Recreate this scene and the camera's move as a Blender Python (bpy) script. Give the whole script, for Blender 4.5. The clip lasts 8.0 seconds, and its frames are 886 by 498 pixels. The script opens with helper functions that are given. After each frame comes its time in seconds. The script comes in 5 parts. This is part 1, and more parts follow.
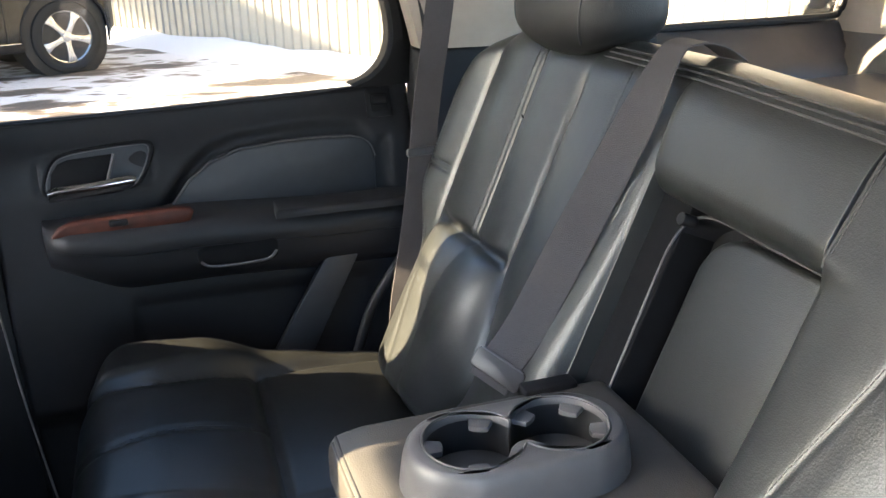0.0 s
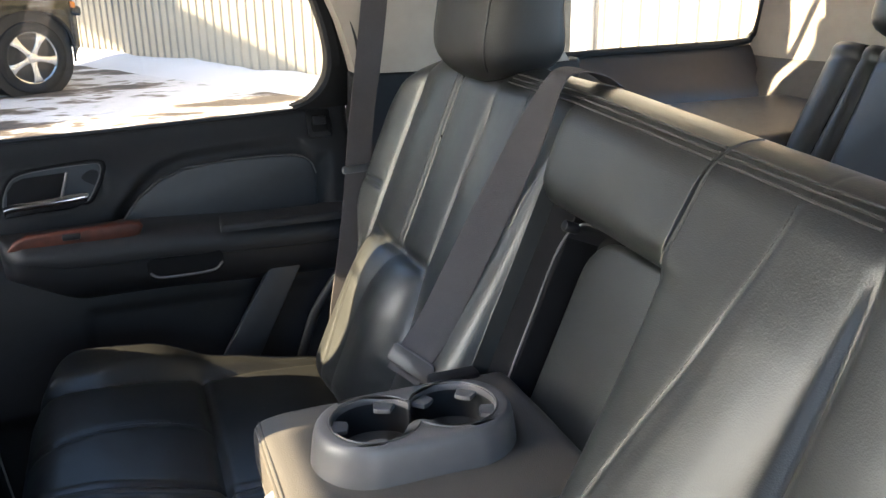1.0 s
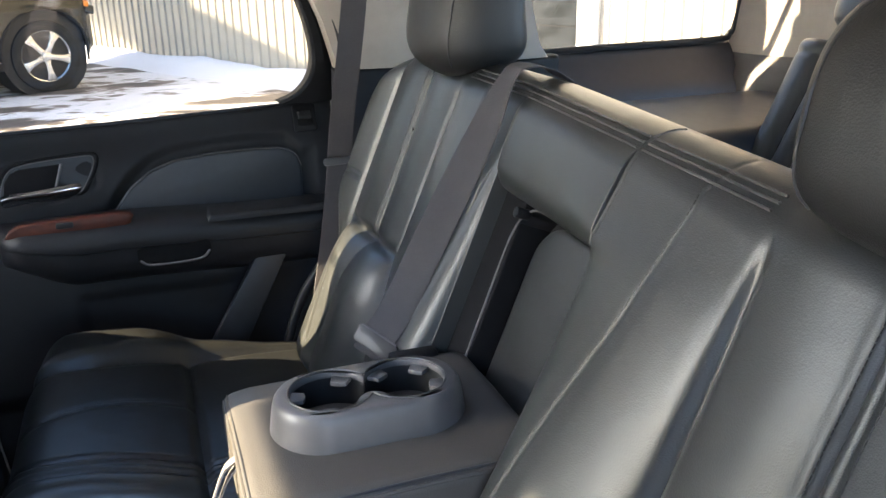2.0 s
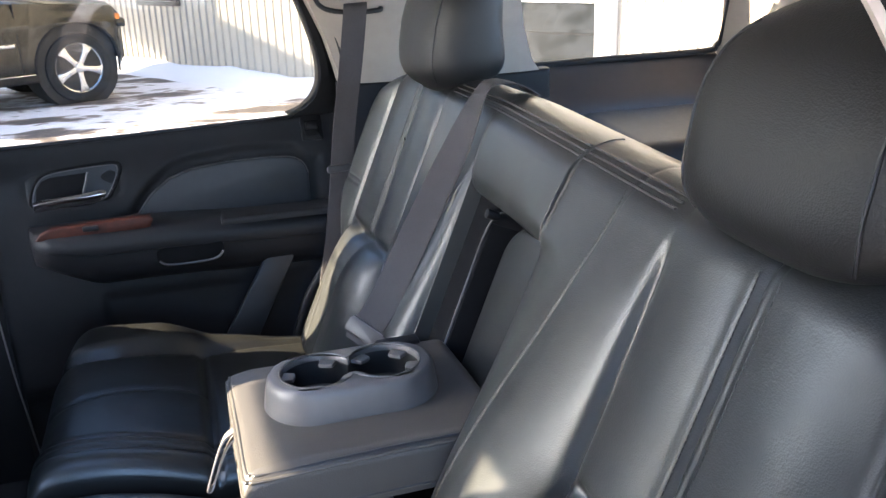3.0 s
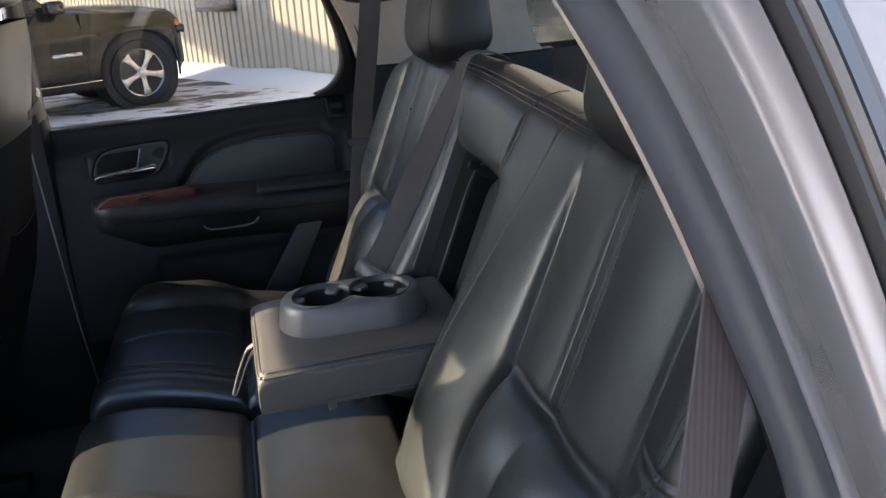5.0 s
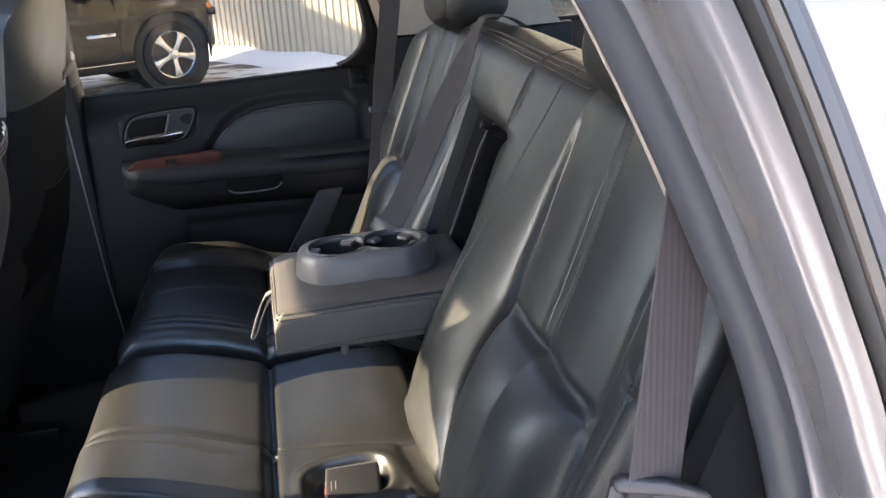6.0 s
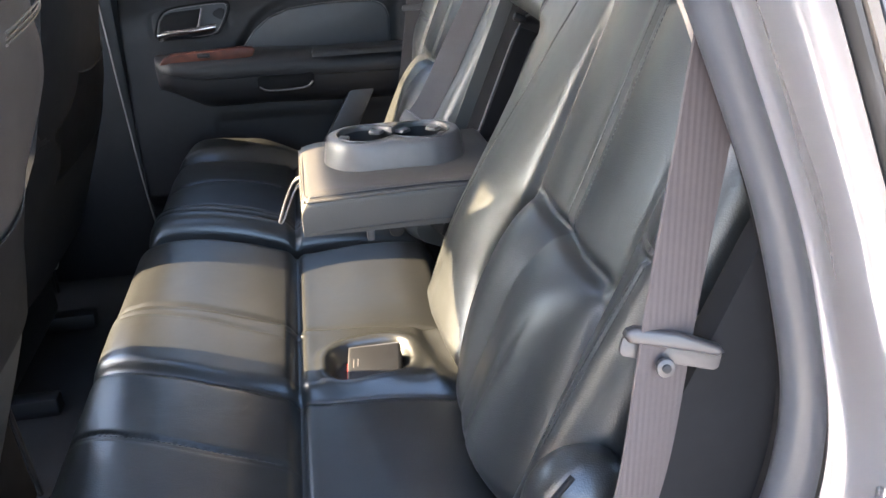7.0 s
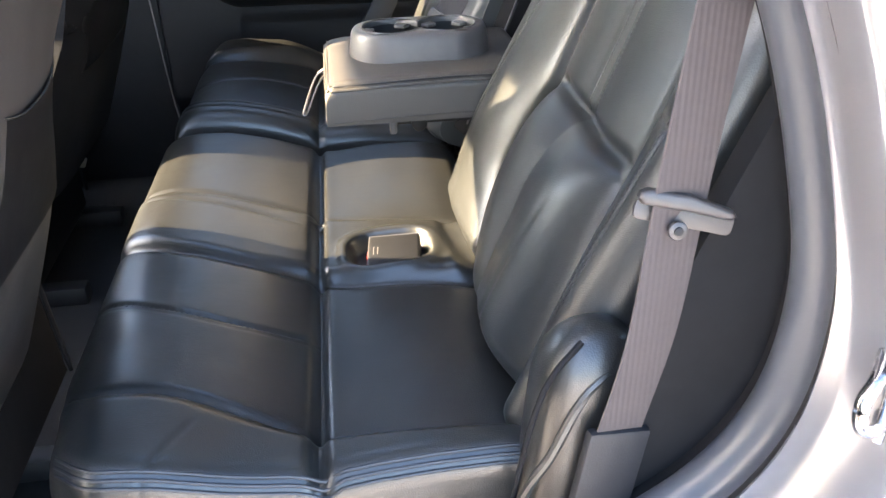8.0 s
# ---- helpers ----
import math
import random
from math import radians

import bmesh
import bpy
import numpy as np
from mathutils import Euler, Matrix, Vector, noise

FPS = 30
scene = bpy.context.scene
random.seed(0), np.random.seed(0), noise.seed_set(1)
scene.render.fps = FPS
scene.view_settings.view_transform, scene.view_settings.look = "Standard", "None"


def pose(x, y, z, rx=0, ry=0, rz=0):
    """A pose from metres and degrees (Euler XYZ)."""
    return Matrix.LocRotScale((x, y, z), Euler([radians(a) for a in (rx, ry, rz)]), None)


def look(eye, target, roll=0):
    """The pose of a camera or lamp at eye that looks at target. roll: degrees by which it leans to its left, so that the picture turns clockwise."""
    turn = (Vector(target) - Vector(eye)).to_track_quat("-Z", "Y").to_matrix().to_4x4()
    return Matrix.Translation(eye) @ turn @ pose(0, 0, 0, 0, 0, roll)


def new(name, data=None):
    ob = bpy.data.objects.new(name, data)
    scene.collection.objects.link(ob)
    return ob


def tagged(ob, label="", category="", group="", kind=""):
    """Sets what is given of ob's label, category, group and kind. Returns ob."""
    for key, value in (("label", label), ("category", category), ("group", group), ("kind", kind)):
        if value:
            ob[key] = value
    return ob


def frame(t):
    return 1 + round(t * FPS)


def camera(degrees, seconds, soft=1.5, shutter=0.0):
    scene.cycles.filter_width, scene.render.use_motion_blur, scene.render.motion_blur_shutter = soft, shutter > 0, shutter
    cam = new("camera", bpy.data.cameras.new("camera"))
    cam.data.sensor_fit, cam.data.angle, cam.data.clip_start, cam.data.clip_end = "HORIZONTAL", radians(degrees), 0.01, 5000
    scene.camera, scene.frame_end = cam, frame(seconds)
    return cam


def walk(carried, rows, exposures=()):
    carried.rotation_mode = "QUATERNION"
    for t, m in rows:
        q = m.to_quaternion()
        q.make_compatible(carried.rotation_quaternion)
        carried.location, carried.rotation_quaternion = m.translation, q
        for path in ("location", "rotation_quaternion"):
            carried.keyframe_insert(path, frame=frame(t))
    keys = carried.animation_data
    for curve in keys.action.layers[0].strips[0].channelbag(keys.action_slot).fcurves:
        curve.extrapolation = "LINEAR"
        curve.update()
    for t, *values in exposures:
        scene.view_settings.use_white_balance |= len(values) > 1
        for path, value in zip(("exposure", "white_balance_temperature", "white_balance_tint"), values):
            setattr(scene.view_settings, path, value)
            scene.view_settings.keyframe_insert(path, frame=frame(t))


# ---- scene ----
cam = camera(54.7, 8.0)
METRES, EYE, TILT, LEAN, TURN = 0.82, 1.50, -20.5, 1.0, -18.5
ROWS = [
    (0.0, 0.0, 0.0, 0.0, 0.0, -0.0, 0.0),
    (0.5, 0.0267, -0.0686, -0.0112, -0.88, 1.15, 0.12),
    (1.0, 0.0872, -0.14, -0.02, -1.79, 1.23, 0.53),
    (1.5, 0.1253, -0.1852, -0.0233, -1.62, 0.95, 0.55),
    (2.0, 0.1702, -0.2161, -0.0427, -0.84, 1.12, 0.34),
    (3.5, 0.2905, -0.4541, -0.0799, 2.02, 1.66, 0.58),
    (4.0, 0.331, -0.5229, -0.1125, 3.06, 1.62, 0.74),
    (5.5, 0.4131, -0.6279, -0.2049, 5.93, 1.51, 0.82),
    (6.0, 0.4294, -0.66, -0.2416, 6.81, 0.85, 0.06),
    (6.5, 0.4334, -0.6694, -0.2824, 7.76, -1.29, -1.03),
    (7.0, 0.4396, -0.6681, -0.3107, 8.89, -4.06, -1.77),
    (7.5, 0.4465, -0.6761, -0.3457, 9.79, -5.8, -2.57),
    (8.0, 0.4515, -0.6875, -0.3743, 10.64, -8.82, -3.33),
]
walk(cam, [(t, pose(0, 0, EYE, TILT, LEAN, TURN) @ pose(METRES * x, METRES * y, METRES * z, 90 + pitch, roll, yaw)) for t, x, y, z, yaw, pitch, roll in ROWS],
     exposures=[(0.0, 3.82, 6050, 6), (0.6, 3.55, 6050, 6), (1.0, 3.52, 6050, 6), (2.2, 3.58, 5800, 7), (3.5, 3.82, 5500, 11), (4.2, 3.9, 5550, 11), (5.3, 2.35, 5800, 9), (5.7, 2.65, 5900, 9), (6.5, 4.0, 6000, 9), (8.0, 4.18, 6400, 9)])

# ---------------------------------------------------------------- world, sun
SUN_EL, SUN_AZ = radians(28.0), radians(180 - 4.5)
world = bpy.data.worlds.new("sky")
scene.world = world
world.use_nodes = True
wn = world.node_tree
wn.nodes.clear()
sky = wn.nodes.new("ShaderNodeTexSky")
sky.sky_type = "NISHITA"
sky.sun_disc = False
sky.dust_density = 2.0
sky.air_density = 0.85
sky.sun_elevation = SUN_EL
sky.sun_rotation = radians(90) - SUN_AZ
bgn = wn.nodes.new("ShaderNodeBackground")
bgn.inputs[1].default_value = 0.15
won = wn.nodes.new("ShaderNodeOutputWorld")
wn.links.new(sky.outputs[0], bgn.inputs[0])
wn.links.new(bgn.outputs[0], won.inputs[0])
sun_data = bpy.data.lights.new("sun", "SUN")
sun_data.energy = 5.0
sun_data.angle = radians(0.6)
sun_data.color = (1.0, 0.765, 0.48)
sun = new("sun", sun_data)
toward = Vector((math.cos(SUN_AZ) * math.cos(SUN_EL), math.sin(SUN_AZ) * math.cos(SUN_EL), math.sin(SUN_EL)))
sun.matrix_world = look(toward * 30, (0, 0, 0))


# ---------------------------------------------------------------- materials
def material(name, colour, rough=0.5, metal=0.0, second=None, scale=40.0, bump=0.0, bump_scale=300.0, stain=0.25,
             rough_var=0.05, coat=0.0, grain="noise", spec=0.5, folds=0.0, coat_rough=0.08):
    """A surface with fine relief, and colour and gloss that vary at two scales."""
    m = bpy.data.materials.new(name)
    m.use_nodes = True
    nt = m.node_tree
    b = nt.nodes["Principled BSDF"]
    tc = nt.nodes.new("ShaderNodeTexCoord")
    n1 = nt.nodes.new("ShaderNodeTexNoise")
    n1.inputs["Scale"].default_value = scale
    n1.inputs["Detail"].default_value = 6
    n2 = nt.nodes.new("ShaderNodeTexNoise")
    n2.inputs["Scale"].default_value = scale * 0.12
    n2.inputs["Detail"].default_value = 4
    for n in (n1, n2):
        nt.links.new(tc.outputs["Object"], n.inputs["Vector"])
    mixf = nt.nodes.new("ShaderNodeMath")
    mixf.operation = "MULTIPLY_ADD"
    mixf.inputs[1].default_value = 0.5
    nt.links.new(n1.outputs[0], mixf.inputs[0])
    half = nt.nodes.new("ShaderNodeMath")
    half.operation = "MULTIPLY"
    half.inputs[1].default_value = 0.5
    nt.links.new(n2.outputs[0], half.inputs[0])
    nt.links.new(half.outputs[0], mixf.inputs[2])
    ramp = nt.nodes.new("ShaderNodeMapRange")
    ramp.inputs[1].default_value, ramp.inputs[2].default_value = 0.25, 0.75
    nt.links.new(mixf.outputs[0], ramp.inputs[0])
    mix = nt.nodes.new("ShaderNodeMix")
    mix.data_type = "RGBA"
    c2 = second or tuple(c * (1 - stain) for c in colour)
    mix.inputs["A"].default_value = (*colour, 1)
    mix.inputs["B"].default_value = (*c2, 1)
    nt.links.new(ramp.outputs[0], mix.inputs["Factor"])
    nt.links.new(mix.outputs["Result"], b.inputs["Base Color"])
    rr = nt.nodes.new("ShaderNodeMapRange")
    rr.inputs[3].default_value, rr.inputs[4].default_value = max(0.02, rough - rough_var), min(1, rough + rough_var)
    nt.links.new(mixf.outputs[0], rr.inputs[0])
    rr.inputs[1].default_value, rr.inputs[2].default_value = 0.2, 0.8
    nt.links.new(rr.outputs[0], b.inputs["Roughness"])
    b.inputs["Metallic"].default_value = metal
    b.inputs["Specular IOR Level"].default_value = spec
    b.inputs["Coat Weight"].default_value = coat
    b.inputs["Coat Roughness"].default_value = coat_rough
    if bump:
        if grain == "cells":
            g = nt.nodes.new("ShaderNodeTexVoronoi")
        elif grain == "ribs":
            g = nt.nodes.new("ShaderNodeTexWave")
            g.bands_direction = "X"
        else:
            g = nt.nodes.new("ShaderNodeTexNoise")
            g.inputs["Detail"].default_value = 3
        g.inputs["Scale"].default_value = bump_scale
        nt.links.new(tc.outputs["Object"], g.inputs["Vector"])
        bp = nt.nodes.new("ShaderNodeBump")
        bp.inputs["Strength"].default_value = bump
        bp.inputs["Distance"].default_value = 0.002
        nt.links.new(g.outputs[0], bp.inputs["Height"])
        nt.links.new(bp.outputs[0], b.inputs["Normal"])
        if folds:                                      # soft wrinkles under the grain
            w = nt.nodes.new("ShaderNodeTexNoise")
            w.inputs["Scale"].default_value = 24
            w.inputs["Detail"].default_value = 5
            w.inputs["Distortion"].default_value = 0.6
            nt.links.new(tc.outputs["Object"], w.inputs["Vector"])
            bw = nt.nodes.new("ShaderNodeBump")
            bw.inputs["Strength"].default_value = folds
            bw.inputs["Distance"].default_value = 0.006
            nt.links.new(w.outputs[0], bw.inputs["Height"])
            nt.links.new(bw.outputs[0], bp.inputs["Normal"])
    return m


def glass_material(name, tint, rough=0.0, ior=1.45):
    m = bpy.data.materials.new(name)
    m.use_nodes = True
    nt = m.node_tree
    nt.nodes.clear()
    out = nt.nodes.new("ShaderNodeOutputMaterial")
    tr = nt.nodes.new("ShaderNodeBsdfTransparent")
    tr.inputs[0].default_value = (*tint, 1)
    gl = nt.nodes.new("ShaderNodeBsdfGlossy")
    gl.inputs["Roughness"].default_value = 0.02
    fr = nt.nodes.new("ShaderNodeFresnel")
    fr.inputs[0].default_value = ior
    mx = nt.nodes.new("ShaderNodeMixShader")
    nt.links.new(fr.outputs[0], mx.inputs[0])
    nt.links.new(tr.outputs[0], mx.inputs[1])
    nt.links.new(gl.outputs[0], mx.inputs[2])
    nt.links.new(mx.outputs[0], out.inputs[0])
    return m


LEATHER = material("black_leather", (0.0152, 0.0168, 0.0167), 0.43, second=(0.0208, 0.0215, 0.0204), scale=14, bump=0.13, bump_scale=620, spec=0.62, grain="cells", folds=0.09, rough_var=0.10, coat=0.32, coat_rough=0.28)
LEATHER_GREY = material("dusty_grey_leather", (0.064, 0.058, 0.051), 0.46, second=(0.054, 0.049, 0.044), scale=14, bump=0.14, bump_scale=620, grain="cells", folds=0.08)
LEATHER_POLISHED = material("sat_on_glossy_leather", (0.0135, 0.0141, 0.0138), 0.37, second=(0.0188, 0.0185, 0.0170), scale=14, bump=0.13, bump_scale=620, spec=0.55, grain="cells", folds=0.09, rough_var=0.09, coat=0.32, coat_rough=0.24)
LEATHER_MATT = material("worn_matt_leather", (0.0130, 0.0128, 0.0126), 0.52, second=(0.0165, 0.0160, 0.0155), scale=14, bump=0.16, bump_scale=620, spec=0.45, grain="cells", folds=0.05, rough_var=0.06)
THREAD = material("grey_thread", (0.036, 0.035, 0.033), 0.8, spec=0.2)
RIB = material("grey_ribbed_seam", (0.060, 0.058, 0.057), 0.5)
PIPING = material("dark_piping", (0.035, 0.035, 0.038), 0.4)
PLASTIC = material("charcoal_plastic", (0.0095, 0.0095, 0.0110), 0.56, spec=0.32, bump=0.15, bump_scale=900, scale=60)
PLASTIC_GREY = material("grey_plastic", (0.105, 0.100, 0.100), 0.38, bump=0.12, bump_scale=900, scale=60)
VINYL = material("black_vinyl", (0.0155, 0.0155, 0.018), 0.55, bump=0.10, bump_scale=500, spec=0.35)
BROWN = material("brown_grey_trim", (0.10, 0.086, 0.074), 0.55, bump=0.12, bump_scale=900, scale=60)
# lighter tone for the driver's seat back, its light put into the colour
SEAT_SHELL = material("brown_grey_lit_seat_back", (0.050, 0.045, 0.043), 0.46, bump=0.12, bump_scale=600, scale=20)
QUARTER_TRIM = material("dark_quarter_trim", (0.040, 0.036, 0.036), 0.45, bump=0.12, bump_scale=900, scale=60)
BLUEGREY = material("blue_grey_trim", (0.027, 0.030, 0.035), 0.5, bump=0.12, bump_scale=900, scale=60)
DARKRIM = material("dark_bright_rim", (0.16, 0.155, 0.15), 0.3, 0.6)
RUBBER = material("black_rubber", (0.012, 0.012, 0.013), 0.55)
# black seals and trim; also stands in for shade on some parts
MATTE = material("matte_black_seal_and_shade", (0.010, 0.010, 0.011), 0.9, spec=0.15)
TAN = material("tan_trim", (0.40, 0.345, 0.29), 0.65, bump=0.1, bump_scale=900, scale=30)
HEADLINER = material("grey_headliner", (0.44, 0.44, 0.43), 0.9, bump=0.3, bump_scale=1200)
WEBBING = material("grey_webbing", (0.049, 0.039, 0.038), 0.75, second=(0.041, 0.033, 0.033), scale=260, bump=0.10, bump_scale=62, grain="ribs")
LATCH = material("mauve_grey_plastic", (0.044, 0.039, 0.038), 0.38, bump=0.1, bump_scale=700)
WEBBING_DARK = material("dark_webbing", (0.050, 0.045, 0.047), 0.75, second=(0.041, 0.037, 0.039), scale=260, bump=0.5, bump_scale=900)
LOOP = material("pale_grey_leather", (0.21, 0.19, 0.18), 0.5, bump=0.1, bump_scale=400)
CARPET = material("black_carpet", (0.009, 0.009, 0.010), 0.95, bump=0.9, bump_scale=500, scale=120)
CHROME = material("chrome", (0.55, 0.55, 0.57), 0.16, 1.0, rough_var=0.04)
PAINT = material("silver_paint", (0.215, 0.215, 0.23), 0.19, 0.55, scale=8, stain=0.02, coat=0.35, coat_rough=0.22, rough_var=0.01)
WOOD = material("glossy_burl_wood", (0.090, 0.020, 0.009), 0.55, second=(0.016, 0.006, 0.004), scale=60, spec=0.3, coat=0.04, coat_rough=0.25)
SLATE = material("slate_rubber", (0.058, 0.062, 0.072), 0.36, second=(0.046, 0.050, 0.060), scale=20, bump=0.05, bump_scale=300)
RED = material("red_plastic", (0.30, 0.012, 0.010), 0.35)
WHITE_PL = material("white_plastic", (0.72, 0.70, 0.68), 0.5)
CAR_GLASS = material("dark_car_glass", (0.02, 0.023, 0.025), 0.06, 0.0)
GLASS = glass_material("window_glass", (0.27, 0.272, 0.265))
SUNROOF = glass_material("sunroof_glass", (0.92, 0.93, 0.93))
WINDSCREEN = glass_material("windscreen_glass", (0.79, 0.80, 0.79))
TINTED = glass_material("tinted_glass", (0.38, 0.385, 0.38))


# ---------------------------------------------------------------- mesh helpers
def thing(name, label, category, at=(0, 0, 0), group="", kind=""):
    ob = new(name)
    ob.empty_display_size = 0.05
    ob.location = at
    bpy.context.view_layer.update()
    return tagged(ob, label, category, group, kind)


def part(name, bm, mat, parent=None, label="", smooth=True, angle=40):
    me = bpy.data.meshes.new(name)
    bmesh.ops.recalc_face_normals(bm, faces=bm.faces)
    bm.to_mesh(me)
    bm.free()
    for p in me.polygons:
        p.use_smooth = smooth
    if smooth:
        me.set_sharp_from_angle(angle=radians(angle))
    me.materials.append(mat)
    ob = new(name, me)
    if parent:
        ob.parent = parent
        if parent.parent is None:
            ob.matrix_parent_inverse = Matrix.Translation(-parent.location)
    return tagged(ob, label)


def solid(name, bm, mat, label, category, kind="", **kw):
    return tagged(part(name, bm, mat, None, **kw), label, category, "", kind)


def box(x0, x1, y0, y1, z0, z1, r=0.0, seg=2, bm=None):
    own = bm is None
    b = bmesh.new()
    bmesh.ops.create_cube(b, size=1)
    for v in b.verts:
        v.co = Vector(((x0 + x1) / 2 + v.co.x * (x1 - x0), (y0 + y1) / 2 + v.co.y * (y1 - y0), (z0 + z1) / 2 + v.co.z * (z1 - z0)))
    if r:
        bmesh.ops.bevel(b, geom=b.edges[:], offset=r, segments=seg, profile=0.5, affect="EDGES", clamp_overlap=True)
    if own:
        return b
    join(bm, b)
    return bm


def join(bm, other, m=None):
    """Adds the other mesh to bm."""
    if m is not None:
        other.transform(m)
    me = bpy.data.meshes.new("tmp")
    other.to_mesh(me)
    other.free()
    bm.from_mesh(me)
    bpy.data.meshes.remove(me)
    return bm


def moved(bm, m):
    bm.transform(m)
    return bm


def grid(rows, bm=None, loop_u=False, loop_v=False):
    """A sheet through rows of points."""
    bm = bm or bmesh.new()
    vs = [[bm.verts.new(p) for p in row] for row in rows]
    nu, nv = len(vs), len(vs[0])
    for i in range(nu if loop_u else nu - 1):
        for j in range(nv if loop_v else nv - 1):
            a, b, c, d = vs[i][j], vs[i][(j + 1) % nv], vs[(i + 1) % nu][(j + 1) % nv], vs[(i + 1) % nu][j]
            bm.faces.new((a, b, c, d))
    return bm


def loft(rings, caps=True, bm=None):
    """A skin round closed rings of points."""
    bm = bm or bmesh.new()
    vs = [[bm.verts.new(p) for p in r] for r in rings]
    n = len(vs[0])
    for i in range(len(vs) - 1):
        for j in range(n):
            bm.faces.new((vs[i][j], vs[i][(j + 1) % n], vs[i + 1][(j + 1) % n], vs[i + 1][j]))
    if caps:
        bm.faces.new(vs[0][::-1])
        bm.faces.new(vs[-1])
    return bm


def spline(pts, n):
    """n points on a smooth line through pts."""
    P = [Vector(p) for p in pts]
    P = [P[0] * 2 - P[1]] + P + [P[-1] * 2 - P[-2]]
    out = []
    segs = len(P) - 3
    for k in range(n):
        f = k / (n - 1) * segs
        i = min(int(f), segs - 1)
        u = f - i
        a, b, c, d = P[i:i + 4]
        out.append(0.5 * ((2 * b) + (c - a) * u + (2 * a - 5 * b + 4 * c - d) * u * u + (3 * b - a - 3 * c + d) * u ** 3))
    return out


def tube(pts, r, sides=8, bm=None, n=0):
    pts = [Vector(p) for p in (spline(pts, n) if n else pts)]
    rings = []
    up = Vector((0.13, 0.21, 0.97))
    for i, p in enumerate(pts):
        d = (pts[min(i + 1, len(pts) - 1)] - pts[max(i - 1, 0)]).normalized()
        a = d.cross(up).normalized()
        b = d.cross(a)
        rings.append([p + r * (math.cos(k * math.tau / sides) * a + math.sin(k * math.tau / sides) * b) for k in range(sides)])
    return loft(rings, True, bm)


def strap(pts, across, width, thick, n=40, bm=None):
    """A flat band along a line; across gives its width's direction at each point (one for all, or a list)."""
    line = spline(pts, n)
    if isinstance(across[0], (int, float)):
        acr = [Vector(across).normalized()] * n
    else:
        acr = [v.normalized() for v in spline(across, n)]
    rings = []
    for i, p in enumerate(line):
        d = (line[min(i + 1, n - 1)] - line[max(i - 1, 0)]).normalized()
        a = acr[i]
        nrm = d.cross(a).normalized()
        w = width / 2
        rings.append([p + a * sx * w + nrm * sn * thick / 2 for sx, sn in ((-1, 0), (-0.96, 1), (-0.5, 1), (0, 1), (0.5, 1), (0.96, 1), (1, 0), (0.96, -1), (0, -1), (-0.96, -1))])
    return loft(rings, True, bm)


def bar(c, r, h, axis="z", sides=24, bevel=0.0, r2=None):
    bm = bmesh.new()
    bmesh.ops.create_cone(bm, cap_ends=True, segments=sides, radius1=r, radius2=r if r2 is None else r2, depth=h)
    if bevel:
        es = [e for e in bm.edges if len(e.link_faces) == 2 and any(len(f.verts) > 4 for f in e.link_faces)]
        bmesh.ops.bevel(bm, geom=es, offset=bevel, segments=2, profile=0.5, affect="EDGES")
    turn = {"z": pose(0, 0, 0), "x": pose(0, 0, 0, 0, 90, 0), "y": pose(0, 0, 0, 90, 0, 0)}[axis]
    bm.transform(Matrix.Translation(c) @ turn)
    return bm


def prism(outline, thick, m=None, r=0.0, seg=2):
    """An outline in x and y, raised to a slab from z = 0 to thick."""
    bm = bmesh.new()
    vs = [bm.verts.new((x, y, 0)) for x, y in outline]
    f = bm.faces.new(vs)
    out = bmesh.ops.extrude_face_region(bm, geom=[f])
    bmesh.ops.translate(bm, verts=[g for g in out["geom"] if isinstance(g, bmesh.types.BMVert)], vec=(0, 0, thick))
    bmesh.ops.recalc_face_normals(bm, faces=bm.faces)
    if r:
        top = [e for e in bm.edges if all(abs(v.co.z - thick) < 1e-6 for v in e.verts)]
        bmesh.ops.bevel(bm, geom=top, offset=r, segments=seg, profile=0.5, affect="EDGES", clamp_overlap=True)
    if m is not None:
        bm.transform(m)
    return bm


def rounded(x0, x1, y0, y1, r, n=6):
    """The outline of a rectangle with round corners."""
    out = []
    for cx, cy, a0 in ((x1 - r, y1 - r, 0), (x0 + r, y1 - r, 90), (x0 + r, y0 + r, 180), (x1 - r, y0 + r, 270)):
        for k in range(n + 1):
            a = radians(a0 + 90 * k / n)
            out.append((cx + r * math.cos(a), cy + r * math.sin(a)))
    return out


def smooth01(x):
    x = min(1.0, max(0.0, x))
    return x * x * (3 - 2 * x)


def bump1(x, w):
    return math.exp(-(x / w) ** 2)


def lerp(x, xs, ys):
    return float(np.interp(x, xs, ys))


def curve(xs, ys, soft=0.02):
    """A smoothed broken line, as a function."""
    lo, hi = xs[0] - 0.2, xs[-1] + 0.2
    gx = np.linspace(lo, hi, 900)
    gy = np.interp(gx, xs, ys)
    w = np.exp(-((np.arange(-80, 81) * (hi - lo) / 899) / soft) ** 2)
    gy = np.convolve(np.pad(gy, 80, mode="edge"), w / w.sum(), mode="valid")
    return lambda x: float(np.interp(x, gx, gy))


def roll(d, q):
    """How far a rounded edge of radius q has fallen at the distance d from the rim."""
    d = min(max(d, 0), q)
    return q - math.sqrt(max(0.0, q * q - (q - d) ** 2))


